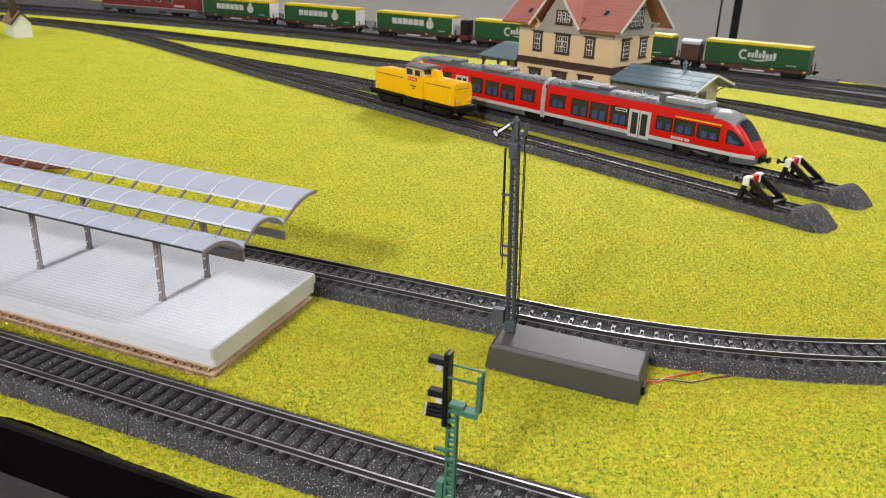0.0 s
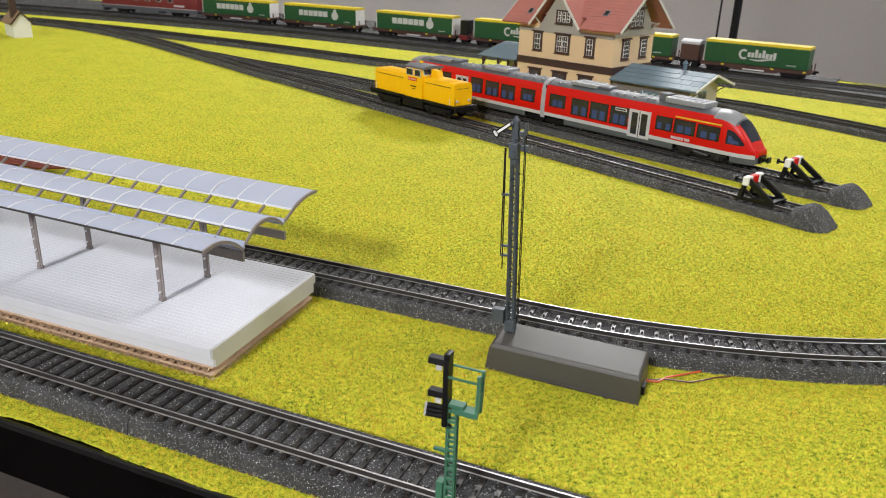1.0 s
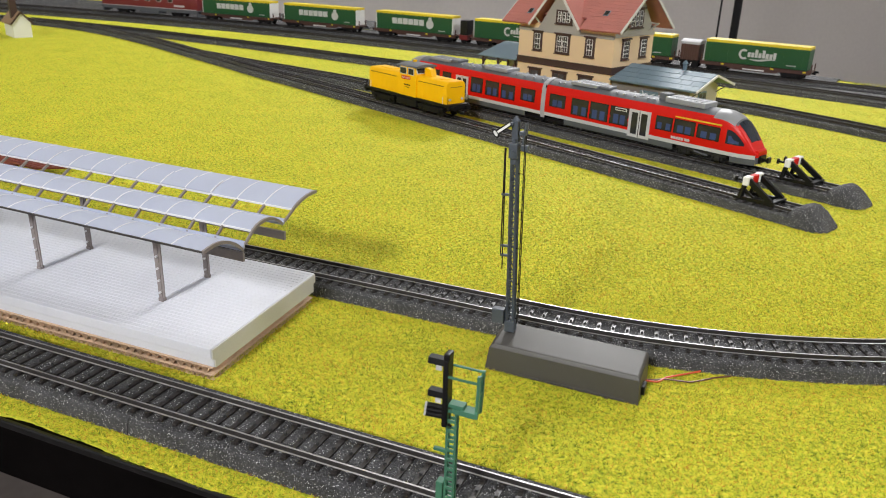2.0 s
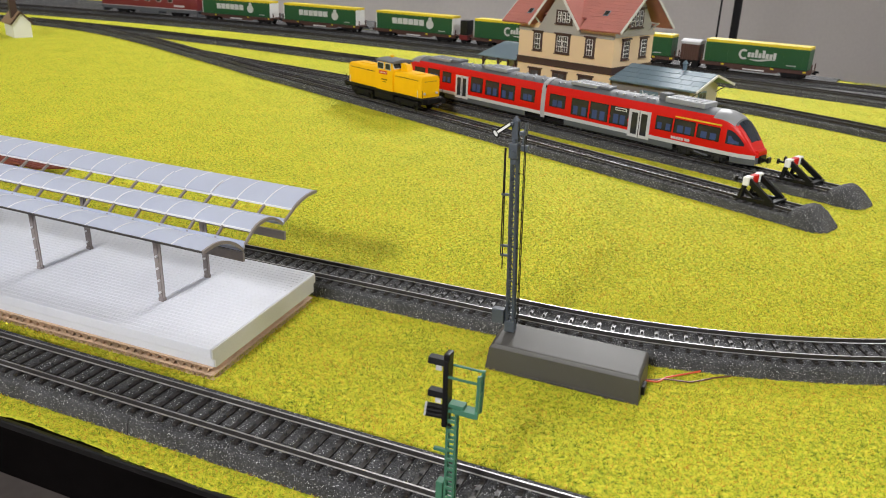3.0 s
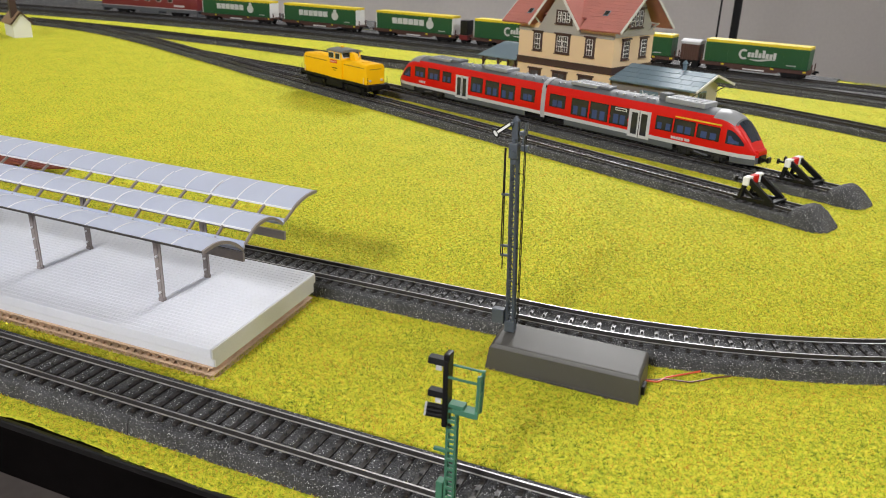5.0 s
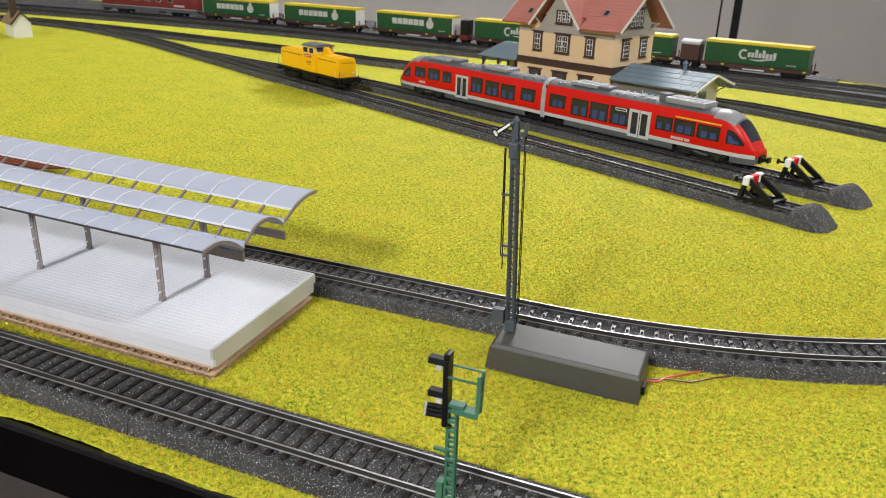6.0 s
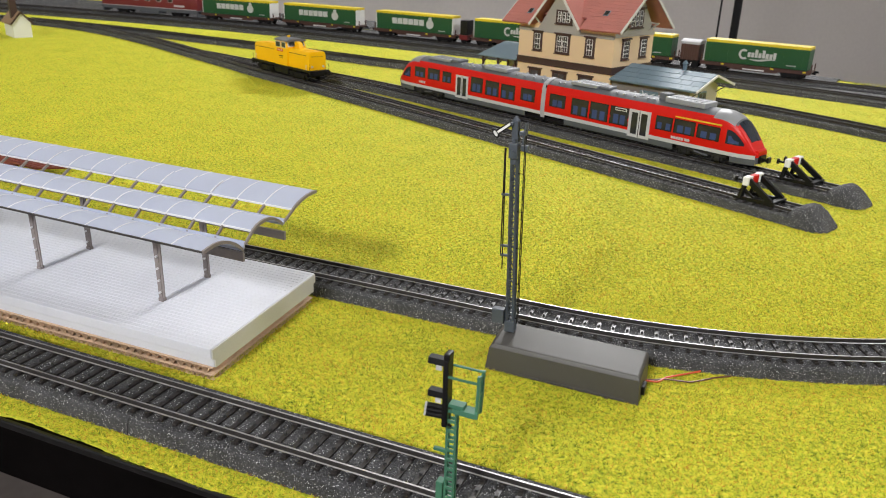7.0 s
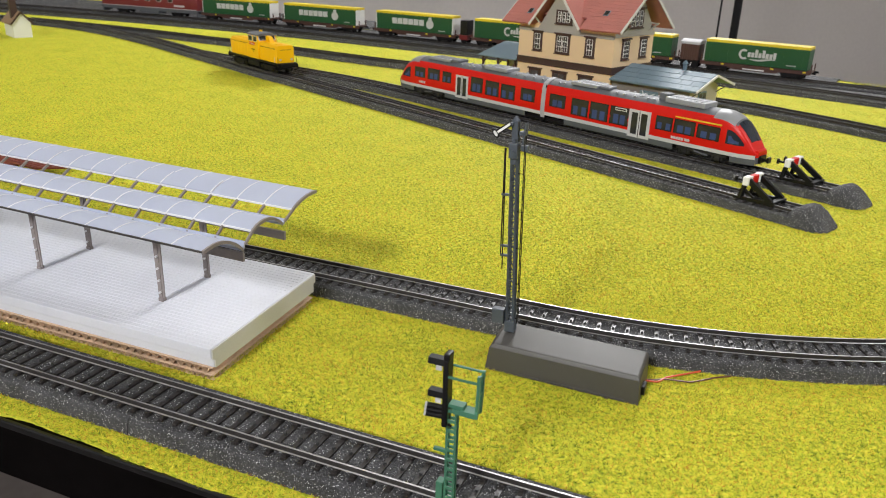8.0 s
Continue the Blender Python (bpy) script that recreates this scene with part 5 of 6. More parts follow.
    for x, y in ((-0.1285, 0.004), (-0.020, 0.010)):
        zz = A - drop * abs(y - c) / (c + ov) + 0.0022
        q = pose(x, y, zz, math.degrees(math.atan2(drop, c + ov)), 0, 0)
        sk = part("skylight", cbox(-0.0035, 0.0035, -0.0045, 0.0045, 0, 0.0012, 0.0003, q), SLATE, t, "small blue-grey skylight")
        part("pane", cbox(-0.0026, 0.0026, -0.0036, 0.0036, 0.0010, 0.0015, 0, q), GLASS, sk)
    # windows of the front: (centre, width, lights), then of the end wall
    for x, w, n in ((-0.1115, 0.0142, 1), (-0.0730, 0.0220, 2), (-0.0327, 0.0140, 1)):
        casement(t, pose(x, 0, 0.0703), w, 0.0232, n, 3, gap=0.0007)
    for x, w, n in ((-0.1127, 0.0190, 1), (-0.0741, 0.0215, 2), (-0.0352, 0.0205, 2)):
        casement(t, pose(x, 0, 0.0245), w, 0.0225, n, 3, sash=DBROWN)
    casement(t, pose(fc + 0.0065, -0.0006, 0.1022), 0.0245, 0.0165, 3, 3, hood=False, gap=0.0010, cols=1)
    for y in (0.0262, 0.0665):
        casement(t, pose(0, y, 0.0695, 0, 0, 90), 0.0165, 0.0235, 1, 4)
    casement(t, pose(0.0006, 0.0425, 0.1050, 0, 0, 90), 0.0330, 0.0220, 3, 3, hood=True, gap=0.0014, cols=1)
    for y in (0.0075, 0.0815):
        part("round_vent", rod(bmesh.new(), (0.0, y, E + 0.0045), (0.0012, y, E + 0.0045), 0.0024, 12), DBROWN, t)


station_house()


def goods_shed():
    t = thing("goods_shed", HOUSE, "low grey goods shed with blue slate roof beside the house", "shed")
    X1, W, H = 0.1020, 0.0700, 0.0378
    c = 0.042
    A = 0.0512
    part("body", prism([(0.002, 0), (W, 0), (W, H), (c, A - 0.0015), (0.002, H)], "x", 0.0016, X1), SHED_WALL, t)
    part("end_panel", prism([(0.003, 0.001), (W - 0.001, 0.001), (W - 0.001, H - 0.0006), (c, A - 0.003), (0.003, H - 0.0006)], "x", X1 - 0.0002, X1 + 0.0008), SHED_END, t, "cream end wall")
    for d, run in ((-1, c + 0.006), (1, W - c + 0.020)):
        drop = 0.0144
        rf = gable_roof(t, "roof", SLATE, (0.0018, c, A), (X1 + 0.011, c, A), (0, d, 0), run, drop, 0.0014, "blue-grey slate roof")
        part("barge_board", bar(bmesh.new(), (X1 + 0.0116, c, A + 0.0006), (X1 + 0.0116, c + d * run, A - drop + 0.0004), 0.0010, 0.0026), IVORY_PLASTIC, rf, "cream barge board")
        sl = Vector((0, d * run, -drop))
        nn = Vector((0, d * drop, run)).normalized()
        rows, cols = 4, 8
        for r in range(rows):
            for k in range(cols + 1):
                x0 = 0.003 + (k - (0.5 if r % 2 else 0)) * (X1 + 0.007) / cols
                x1 = x0 + (X1 + 0.007) / cols - 0.0006
                x0, x1 = max(x0, 0.003), min(x1, X1 + 0.0105)
                if x1 - x0 < 0.002:
                    continue
                p = Vector((0, c, A)) + sl * (r / rows) + nn * 0.0014
                q = p + sl * (1 / rows - 0.012)
                part("slate", loft([[(x0, p.y, p.z), (x1, p.y, p.z), (x1, q.y, q.z), (x0, q.y, q.z)],
                                    [(x0, p.y + nn.y * 0.0005, p.z + nn.z * 0.0005), (x1, p.y + nn.y * 0.0005, p.z + nn.z * 0.0005), (x1, q.y + nn.y * 0.0007, q.z + nn.z * 0.0007), (x0, q.y + nn.y * 0.0007, q.z + nn.z * 0.0007)]]), SLATE, rf)
    dr = part("door", cbox(0.0405, 0.0640, 0.0008, 0.0024, 0.001, 0.0300, 0.0003), BLUE_TRIM, t, "blue-grey double door")
    for k in range(4):
        part("door_board", cbox(0.0413 + k * 0.0056, 0.0413 + k * 0.0056 + 0.0048, 0.0003, 0.0010, 0.0150, 0.0290), SLATE, dr)
    w = part("window", cbox(X1 + 0.0004, X1 + 0.0018, 0.0215, 0.0405, 0.0160, 0.0335, 0.0003), BLUE_TRIM, t, "blue-grey framed window")
    for a, b in ((0.0228, 0.0303), (0.0317, 0.0392)):
        for z0, z1 in ((0.0173, 0.0243), (0.0255, 0.0322)):
            part("pane", cbox(X1 + 0.0016, X1 + 0.0020, a, b, z0, z1), GLAZE, w)
    for y in (0.006, W - 0.004):
        part("eave_brace", bar(bmesh.new(), (X1 + 0.0008, y, H - 0.008), (X1 + 0.0108, y, H - 0.0005), 0.0010, 0.0010), DBROWN, t)
    v = part("roof_vent", rod(bmesh.new(), (0.070, c + 0.004, A - 0.004), (0.070, c + 0.004, A + 0.009), 0.0024, 10), BLUE_TRIM, t, "blue-grey roof ventilator")
    part("vent_cap", rod(bmesh.new(), (0.070, c + 0.004, A + 0.0085), (0.070, c + 0.004, A + 0.0125), 0.0038, 10, 0.0006), BLUE_TRIM, v)


goods_shed()


def waiting_porch():
    t = thing("waiting_porch", HOUSE, "open porch with blue-grey hipped roof against the house", "porch")
    x0, x1, y0, y1 = -0.2085, -0.1432, -0.004, 0.060
    zE, zT = 0.0425, 0.0610
    part("roof", loft([[(x0, y0, zE), (x1, y0, zE), (x1, y1, zE), (x0, y1, zE)], [(x0, y0, zE + 0.0012), (x1, y0, zE + 0.0012), (x1, y1, zE + 0.0012), (x0, y1, zE + 0.0012)],
                       [(x0 + 0.022, y0 + 0.028, zT), (x1, y0 + 0.028, zT), (x1, y1 - 0.028, zT), (x0 + 0.022, y1 - 0.028, zT)]]), SLATE, t, "blue-grey sheet roof")
    for x in (x0 + 0.006, (x0 + x1) / 2, x1 - 0.004):
        for y in (y0 + 0.005, y1 - 0.005):
            p = part("post", cbox(x - 0.0013, x + 0.0013, y - 0.0013, y + 0.0013, 0, zE), DBROWN, t)
            part("knee_brace", bar(bmesh.new(), (x, y, zE - 0.010), (x + 0.008, y, zE - 0.0005), 0.0012, 0.0012), DBROWN, p)
    part("back_wall", cbox(x0 + 0.012, x1, y1 - 0.010, y1 - 0.008, 0, zE - 0.004), GABLE, t)


waiting_porch()


# ---------- goods train ----------
def on_far(x_at):
    """Distance along the far track at which it reaches this x."""
    for i, p in enumerate(FAR_1):
        if p.x <= x_at:
            return i * (FAR_1[1] - FAR_1[0]).length
    return 0.0


def on_path(path, d, half):
    """A vehicle's pose on a track: x forwards is towards the start of the path."""
    f, _ = along(path, d - half)
    r, _ = along(path, d + half)
    h = (f - r).normalized()
    return Matrix.Translation((f + r) / 2 + Vector((0, 0, RAIL_TOP))) @ Matrix.Rotation(math.atan2(h.y, h.x), 4, "Z")


def bogie(t, x, w=0.0110):
    b = part("bogie", cbox(x - 0.0150, x + 0.0150, -w, w, 0.0045, 0.0080, 0.0006), DARK, t, "dark bogie")
    for s in (-1, 1):
        part("bogie_frame", prism([(x - 0.0170, 0.0055), (x - 0.0050, 0.0030), (x + 0.0050, 0.0030), (x + 0.0170, 0.0055), (x + 0.0170, 0.0085), (x - 0.0170, 0.0085)], "y", *sorted((s * 0.0112, s * 0.0128))), DARK, b)
        for q in (-0.0110, 0.0110):
            part("wheel", rod(bmesh.new(), (x + q, s * 0.0078, 0.0053), (x + q, s * 0.0104, 0.0053), 0.0053, 16), DARK, b)


def container_wagon(d, length, label, mark, group="container wagons"):
    """A brown flat wagon; its green container is a thing of its own."""
    m = on_path(FAR_1, d, length * 0.36)
    t = thing("flat_wagon", m, "brown flat wagon with dark bogies carrying a container", "wagon", group)
    h = length / 2
    part("frame", cbox(-h, h, -0.0130, 0.0130, 0.0115, 0.0140, 0.0004), BROWN, t)
    for s in (-1, 1):
        part("side_sill", prism([(-h, 0.0085), (h, 0.0085), (h, 0.0130), (-h, 0.0130)], "y", *sorted((s * 0.0130, s * 0.0142))), BROWN, t)
        part("truss", prism([(-h * 0.5, 0.0086), (-h * 0.38, 0.0052), (h * 0.38, 0.0052), (h * 0.5, 0.0086)], "y", *sorted((s * 0.0118, s * 0.0128))), BROWN, t)
        part("crank_panel", cbox(-0.016, 0.016, *sorted((s * 0.0134, s * 0.0148)), 0.0066, 0.0084, 0.0002), WHITE, t, "white rail panel")
        for x in (-h * 0.6, h * 0.30, h * 0.86):
            part("yellow_mark", cbox(x, x + 0.0045, *sorted((s * 0.0138, s * 0.0146)), 0.0104, 0.0128), CYELLOW, t)
        for x in (-h, h):
            sg = 1 if x > 0 else -1
            part("buffer", rod(bmesh.new(), (x, s * 0.0100, 0.0108), (x + sg * 0.0060, s * 0.0100, 0.0108), 0.0016, 10), DARK, t)
    for x in (-h + 0.0008, h - 0.0008):
        part("end_stanchion", cbox(x - 0.0008, x + 0.0008, -0.0125, -0.0110, 0.014, 0.0235), BROWN, t)
        part("end_stanchion", cbox(x - 0.0008, x + 0.0008, 0.0110, 0.0125, 0.014, 0.0235), BROWN, t)
    for x in (-h + 0.026, h - 0.026):
        bogie(t, x)
    c = thing("container", m, label, "container", "containers")
    L = h - 0.006
    z0, z1 = 0.0143, 0.0475
    part("side_curtain", cbox(-L + 0.0012, L - 0.0012, -0.0146, 0.0146, z0, z1 - 0.0042, 0.0004), GREEN, c, "dark green tarpaulin side")
    part("roof", cbox(-L, L, -0.0149, 0.0149, z1 - 0.0042, z1, 0.0004), CYELLOW, c, "yellow roof band")
    for x0, x1 in ((-L, -L + 0.0012), (L - 0.0012, L)):
        part("end_door", cbox(x0, x1, -0.0148, 0.0148, z0, z1 - 0.0042, 0.0002), WHITE if mark == "block" else GREEN, c, "container end doors")
    for s in (-1, 1):
        y = sorted((s * 0.0146, s * 0.0149))
        for k in range(6):
            x = -L + 0.008 + k * (2 * L - 0.016) / 5
            part("strap", cbox(x - 0.0002, x + 0.0002, *y, z0 + 0.0004, z1 - 0.0046), GREEN, c)
        part("bottom_rail", cbox(-L + 0.001, L - 0.001, *sorted((s * 0.0144, s * 0.0152)), z0, z0 + 0.0016), GREEN, c)
        part("number_bar", cbox(L - 0.030, L - 0.016, *y, z0 + 0.0040, z0 + 0.0052), LGREY, c)
        ys = s * 0.01475
        if mark == "block":
            # a plain white bar for the name and a round emblem
            x = -L * 0.56
            for k in range(6):
                w = 0.0108
                nm = part("name_bar", cbox(x, x + w, ys - 0.0003, ys + 0.0003, z0 + 0.0115, z0 + 0.0222, 0.0002), LGREY, c, "white name block")
                x += w + 0.0017
            em = rod(bmesh.new(), (L * 0.43, ys - 0.0003, z0 + 0.0150), (L * 0.43, ys + 0.0003, z0 + 0.0150), 0.0082, 22)
            rod(em, (L * 0.43, ys - 0.00032, z0 + 0.0245), (L * 0.43, ys + 0.00032, z0 + 0.0245), 0.0036, 14)
            part("emblem", em, LGREY, c, "round white emblem")
        elif mark == "script":
            em = bmesh.new()
            # open ring, six upright blocks, a swash underneath
            rings = []
            for k in range(15):
                u = radians(55 + k * 18)
                r0, r1 = 0.0046, 0.0078
                rings.append([(-L * 0.22 + r * math.cos(u), y2, z0 + 0.0150 + r * math.sin(u)) for r, y2 in ((r0, ys - 0.0003), (r1, ys - 0.0003), (r1, ys + 0.0003), (r0, ys + 0.0003))])
            loft(rings, bm=em)
            part("emblem", em, LGREY, c, "white curved emblem")
            for k, hh in enumerate((0.0070, 0.0070, 0.0115, 0.0070, 0.0115, 0.0070, 0.0070, 0.0090)):
                x = -L * 0.22 + 0.0055 + k * 0.0053
                part("name_bar", cbox(x, x + 0.0043, ys - 0.0003, ys + 0.0003, z0 + 0.0115, z0 + 0.0115 + hh, 0.0003), LGREY, c)
            rings = []
            for k in range(13):
                f = k / 12
                x, z = -L * 0.10 + f * 0.038, z0 + 0.0082 - 0.0018 * math.sin(f * math.pi * 1.6)
                th = 0.0004 + 0.0022 * math.sin(math.pi * f) ** 0.8
                rings.append([(x, ys - 0.0003, z), (x, ys - 0.0003, z + th), (x, ys + 0.0003, z + th), (x, ys + 0.0003, z)])
            part("swash", loft(rings), LGREY, c)
    return m


W_LEN = 0.164
D_CARL = on_far(0.527) + W_LEN / 2 - 0.016
container_wagon(D_CARL, W_LEN, "green container with yellow roof and white script emblem", "script")
D_TUB3 = on_far(0.021) + 0.0965
container_wagon(D_TUB3, 0.188, "green container with yellow roof and white name block", "block")
def brake_van(d):
    m = on_path(FAR_1, d, 0.006)
    t = thing("brake_platform", m, "short black end unit with a red lower panel between the wagons", "wagon part")
    part("base", cbox(-0.0085, 0.0085, -0.0125, 0.0125, 0.0070, 0.0155, 0.0005), RED_DARK, t, "red lower panel")
    part("cage", cbox(-0.0075, 0.0075, -0.0120, 0.0120, 0.0155, 0.0420, 0.0010), BLACK, t)
    for s in (-1, 1):
        part("wheel", rod(bmesh.new(), (0, s * 0.0078, 0.0053), (0, s * 0.0104, 0.0053), 0.0053, 16), DARK, t)


brake_van(D_TUB3 - 0.1105)
container_wagon(D_TUB3 + 0.231, 0.198, "green container with yellow roof and white name block", "block")
container_wagon(D_TUB3 + 0.455, 0.198, "green container with yellow roof and white name block", "block")
container_wagon(D_TUB3 - 0.223, 0.188, "green container with yellow roof and white script emblem", "script")


def covered_wagon(d, length):
    m = on_path(FAR_1, d, length * 0.34)
    t = thing("covered_wagon", m, "brown covered goods wagon with pale grey roof", "wagon")
    h = length / 2
    part("body", cbox(-h, h, -0.0140, 0.0140, 0.0125, 0.0370, 0.0005), BROWN, t)
    part("roof", prism([(-0.0148, 0.0366), (0.0148, 0.0366), (0.0140, 0.0400), (0.0080, 0.0430), (0, 0.0438), (-0.0080, 0.0430), (-0.0140, 0.0400)], "x", -h - 0.001, h + 0.001), BELLOWS, t, "grey rounded roof", smooth=True)
    part("frame", cbox(-h - 0.001, h + 0.001, -0.0125, 0.0125, 0.0085, 0.0126), DARK, t)
    for s in (-1, 1):
        for k in range(7):
            x = -h + 0.004 + k * (2 * h - 0.008) / 6
            part("batten", cbox(x - 0.0005, x + 0.0005, *sorted((s * 0.0138, s * 0.0146)), 0.0128, 0.0366), BROWN, t)
        for x in (-h * 0.6, h * 0.6):
            part("wheel", rod(bmesh.new(), (x, s * 0.0078, 0.0053), (x, s * 0.0104, 0.0053), 0.0053, 16), DARK, t)


covered_wagon(D_CARL + W_LEN / 2 + 0.0185, 0.029)


def short_container():
    container_wagon(D_CARL + W_LEN / 2 + 0.038 + 0.056, 0.104, "short green container with yellow roof", "none")


short_container()


def goods_locomotive():
    d = D_TUB3 + 0.455 + 0.099 + 0.012 + 0.140
    m = on_path(FAR_1, d, 0.078)
    t = thing("goods_locomotive", m, "dark red diesel locomotive with grey frame heading the goods train", "locomotive")
    h = 0.140
    prof = [(-0.0150, 0.0165), (-0.0154, 0.030), (-0.0146, 0.040), (-0.0110, 0.046), (0, 0.0485), (0.0110, 0.046), (0.0146, 0.040), (0.0154, 0.030), (0.0150, 0.0165)]
    rings = []
    for x, k, w in ((-h, 0.86, 0.90), (-h + 0.006, 0.97, 0.98), (-h + 0.014, 1, 1), (h - 0.014, 1, 1), (h - 0.006, 0.97, 0.98), (h, 0.86, 0.90)):
        rings.append([(x, y * w, 0.0165 + (z - 0.0165) * k) for y, z in prof])
    part("body", loft(rings), RED_DARK, t, "dark red body", smooth=True)
    part("stripe", cbox(-h + 0.002, h - 0.002, -0.01545, 0.01545, 0.0164, 0.0175), LGREY, t, "pale stripe")
    part("frame", cbox(-h, h, -0.0145, 0.0145, 0.0090, 0.0164, 0.0008), SKIRT, t, "dark grey frame")
    part("roof", prism([(-0.0105, 0.0462), (0.0105, 0.0462), (0.006, 0.0492), (-0.006, 0.0492)], "x", -h + 0.02, h - 0.02), MGREY, t)
    for s in (-1, 1):
        for k in range(5):
            x = -0.066 + k * 0.033
            w = part("side_window", cbox(x - 0.007, x + 0.007, *sorted((s * 0.0150, s * 0.0158)), 0.0300, 0.0375), LGREY, t)
            part("pane", cbox(x - 0.006, x + 0.006, *sorted((s * 0.0156, s * 0.0160)), 0.0308, 0.0367), GLASS, w)
        part("lettering_bar", cbox(0.076, 0.106, *sorted((s * 0.0150, s * 0.0157)), 0.0215, 0.0255), LGREY, t)
        for sg in (-1, 1):
            part("buffer", rod(bmesh.new(), (sg * h, s * 0.0100, 0.0120), (sg * (h + 0.006), s * 0.0100, 0.0120), 0.0018, 10), DARK, t)
    part("tank", cbox(-0.028, 0.028, -0.0135, 0.0135, 0.0035, 0.0092, 0.001), SKIRT, t)
    for sg in (-1, 1):
        part("snow_plough", prism([(-0.0125, 0.0020), (0.0125, 0.0020), (0.0135, 0.0090), (-0.0135, 0.0090)], "x", *sorted((sg * (h - 0.003), sg * h))), SKIRT, t)
        bogie(t, sg * 0.080)


goods_locomotive()


# ---------- small hut ----------
def hut():
    m = Matrix.Translation((-0.7876, 1.4297, 0)) @ Matrix.Rotation(math.atan2(0.0233, 0.0158) - 0.25, 4, "Z")
    t = thing("trackside_hut", m, "small white hut with tan gabled roof and dark chimney", "hut")
    W, D, H, A = 0.0305, 0.060, 0.0275, 0.0445
    part("body", prism([(0, 0), (W, 0), (W, H), (W / 2, A - 0.001), (0, H)], "y", 0, D), WHITE, t)
    for d in (-1, 1):
        dx = d * (W / 2 + 0.004)
        gable_roof(t, "roof", TAN_ROOF, (W / 2, -0.003, A), (W / 2, D + 0.003, A), (d, 0, 0), W / 2 + 0.004, (A - H) * (W / 2 + 0.004) / (W / 2), 0.0016, "tan roof slope")
        part("barge_board", bar(bmesh.new(), (W / 2, -0.0035, A + 0.0004), (W / 2 + dx, -0.0035, A + 0.0004 - (A - H) * (W / 2 + 0.004) / (W / 2)), 0.0010, 0.0030), DBROWN, t)
    part("chimney", box(cbox(0.0030, 0.0140, 0.012, 0.023, H, 0.0780, 0.0005), 0.0020, 0.0150, 0.011, 0.024, 0.0740, 0.0765), DBROWN, t, "dark brown chimney")


hut()


def point_motor(x, y, a):
    t = thing("point_lever", pose(x, y, 0, 0, 0, a), "small black point lever box beside the track", "point lever", "point levers")
    part("base", cbox(-0.010, 0.010, -0.006, 0.006, 0, 0.006, 0.0008), DARK, t)
    part("lever", bar(bmesh.new(), (0, 0, 0.005), (0.003, 0, 0.013), 0.0014, 0.0014), DARK, t)


point_motor(-0.716, 1.585, -30)


# ---------- loose kit pieces on the grass behind the platform ----------
def kit_panel(x, y, a, tilt):
    t = thing("roof_panel", pose(x, y, 0.0075, tilt, 0, a), "loose maroon model roof panel lying on the grass", "model part", "loose roof panels")
    part("sheet", cbox(-0.020, 0.020, -0.014, 0.014, -0.0008, 0.0008, 0.0003), MAROON, t)
    for k in range(5):
        part("batten", cbox(-0.0195, 0.0195, -0.0125 + k * 0.006, -0.0115 + k * 0.006, 0.0006, 0.0014), MAROON, t)


kit_panel(-0.358, 0.612, -22, 14)
kit_panel(-0.326, 0.592, -30, -12)
kit_panel(-0.396, 0.626, -18, 10)


# ---------- lamp stand behind the board ----------
def stand():
    t = thing("lamp_stand", pose(0.815, 2.30, ZF), "tall black stand with a hanging cable behind the table", "stand")
    part("pole", rod(bmesh.new(), (0, 0, 0.02), (0, 0, 2.35), 0.0115, 18), BLACK, t)
    for k in range(3):
        a = radians(90 + 120 * k)
        part("foot", rod(bmesh.new(), (0, 0, 0.30), (0.40 * math.cos(a), 0.40 * math.sin(a), 0.012), 0.009, 10), BLACK, t)
    part("collar", rod(bmesh.new(), (0, 0, 0.27), (0, 0, 0.34), 0.02, 14), BLACK, t)
    part("cable", rod(bmesh.new(), (-0.048, 0, 0.30), (-0.046, 0, 2.35), 0.0028, 8), BLACK, t)
    part("cable_arm", rod(bmesh.new(), (-0.046, 0, 2.345), (0, 0, 2.345), 0.003, 8), BLACK, t)


stand()


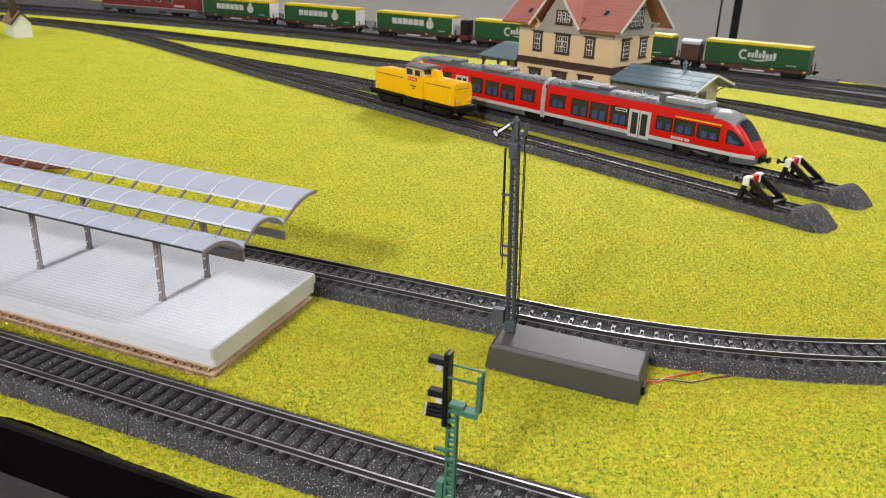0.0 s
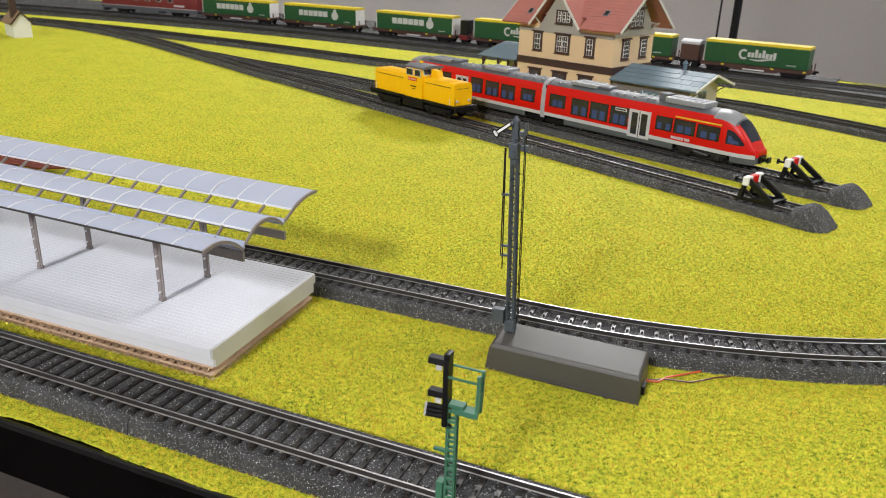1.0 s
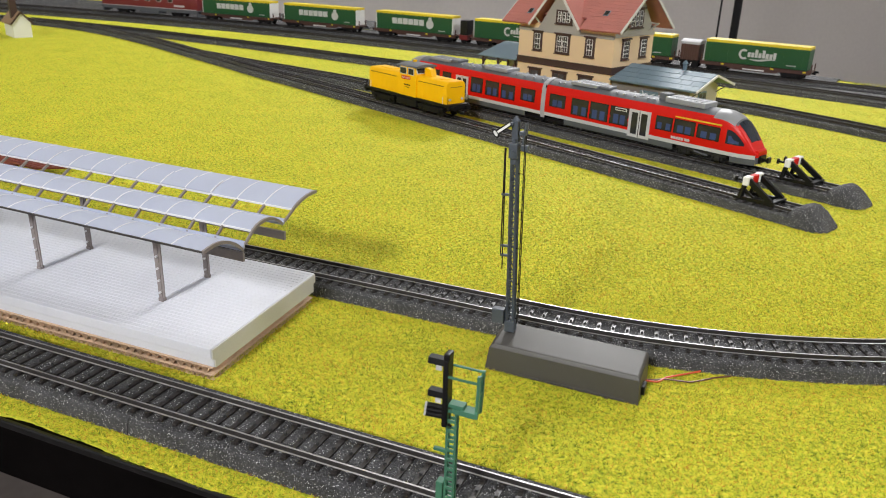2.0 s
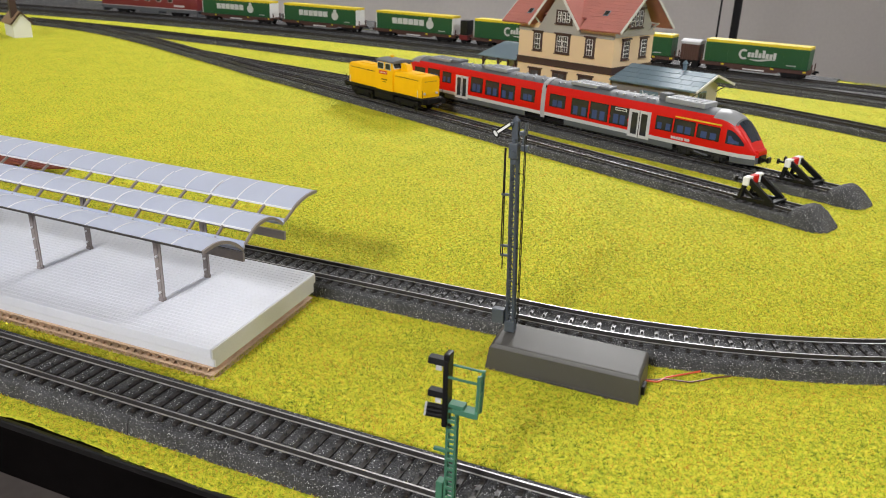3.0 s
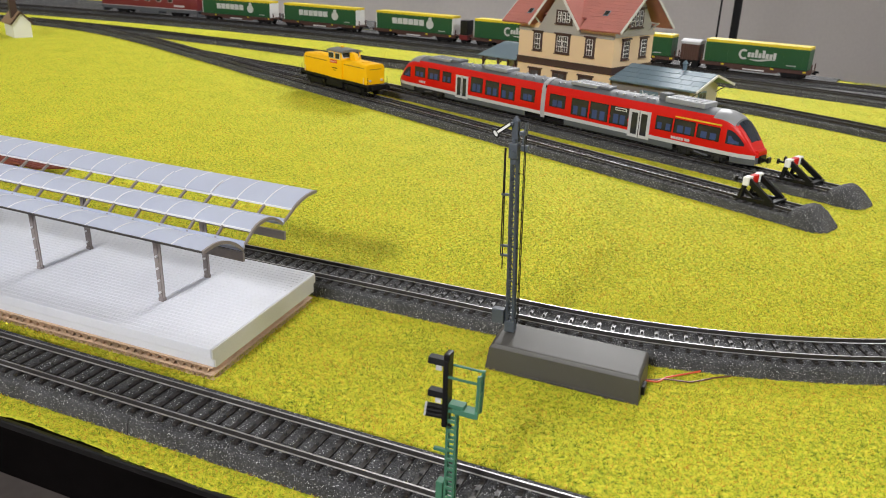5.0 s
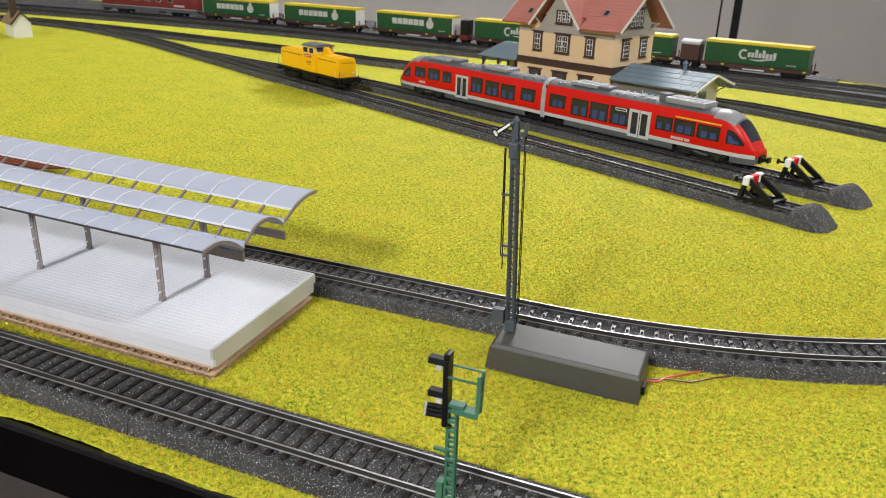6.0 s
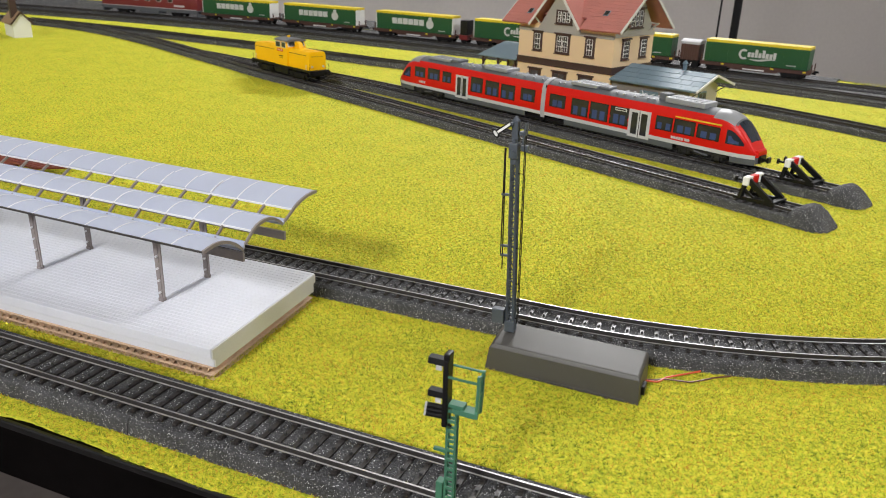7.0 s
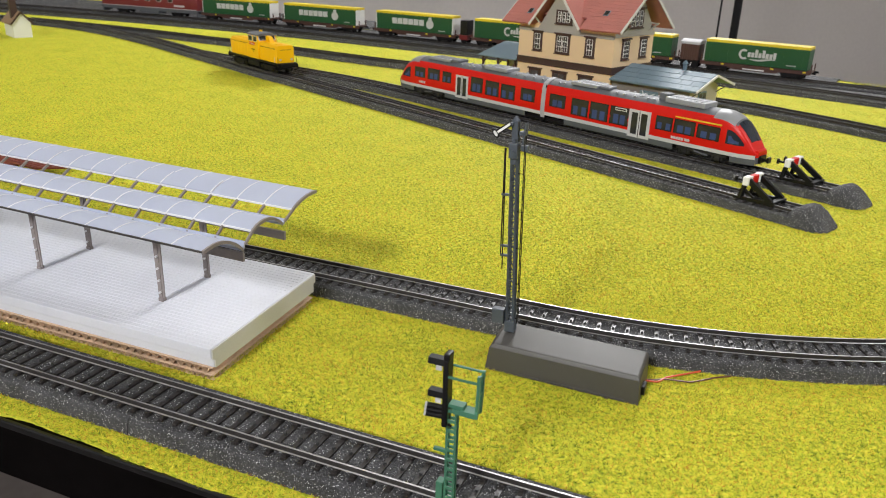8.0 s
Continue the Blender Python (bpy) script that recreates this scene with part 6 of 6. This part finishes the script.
# ---------- tracks ----------
slab("far_roadbed", swept(FAR_2, [(0.0195, 0), (0.0185, 0.0034), (-0.128, 0.0034), (-0.129, 0)]), SMOOTH_BED, "dark grey ballast between the far tracks", "ballast")
slab("verge_roadbed", swept([p for p in FAR_1 if -0.30 < p.x < 0.56], [(-0.03, -0.0003), (-0.0302, 0.0028), (-0.112, 0.0028), (-0.1125, -0.0003)]), BALLAST, "dark grey ballast strip along the far edge", "ballast")
slab("rear_roadbed", swept([p for p in FAR_1 if p.x < -0.25], [(-0.04, 0), (-0.0405, 0.0028), (-0.30, 0.0028), (-0.3005, 0)]), BALLAST, "dark grey ballast behind the goods train", "ballast")
track(NEAR, "straight model track with dark ballast along the platform", (0.12, 0.62), RAIL, seams=(0.343, 0.493))
track(MID, "model track curving away beside the semaphore", (0.2, 0.95), RAIL, seams=(0.43, 0.62, 0.80))
track(SIDING_1, "dead-end siding used by the yellow locomotive", (0.0, 0.9), RAIL_LIGHT, seams=(0.105, 0.29, 0.48))
track(SIDING_2, "dead-end siding under the red railcar", (0.0, 0.7), RAIL_LIGHT, seams=(0.12, 0.30))
track(LOOP, "loop track behind the station house", None, RAIL_DARK)
track(FAR_1, "far track under the goods train", None, RAIL_DARK)
track(FAR_2, "far track in front of the goods train", None, RAIL_DARK)


# ---------- what moves ----------
def motions():
    """The yellow locomotive starts after a second and a half and backs away along its siding."""
    times = [0.0, 1.3, 1.5, 1.7, 2.0, 2.3, 2.6, 2.8, 3.0, 3.5, 4.0, 4.5, 5.0, 5.5, 6.0, 6.5, 7.0, 7.5, 8.0]
    places = [0.4290, 0.4290, 0.4303, 0.4333, 0.4400, 0.4500, 0.4628, 0.4715, 0.4808, 0.5046, 0.5293, 0.5541, 0.5800, 0.6078, 0.6373, 0.6688, 0.7040, 0.7403, 0.7789]
    walk(LOCO, [(t, on_path(SIDING_1, s, 0.0416)) for t, s in zip(times, places)])
    ts = sorted(set(times) | set(np.round(np.arange(1.4, 8.01, 0.1), 2).tolist()))
    for w, x in WHEELS:
        walk(w, [(t, Matrix.Translation((x, 0, 0.0055)) @ Matrix.Rotation(-(float(np.interp(t, times, places)) - places[0]) / 0.0055, 4, "Y")) for t in ts])


motions()
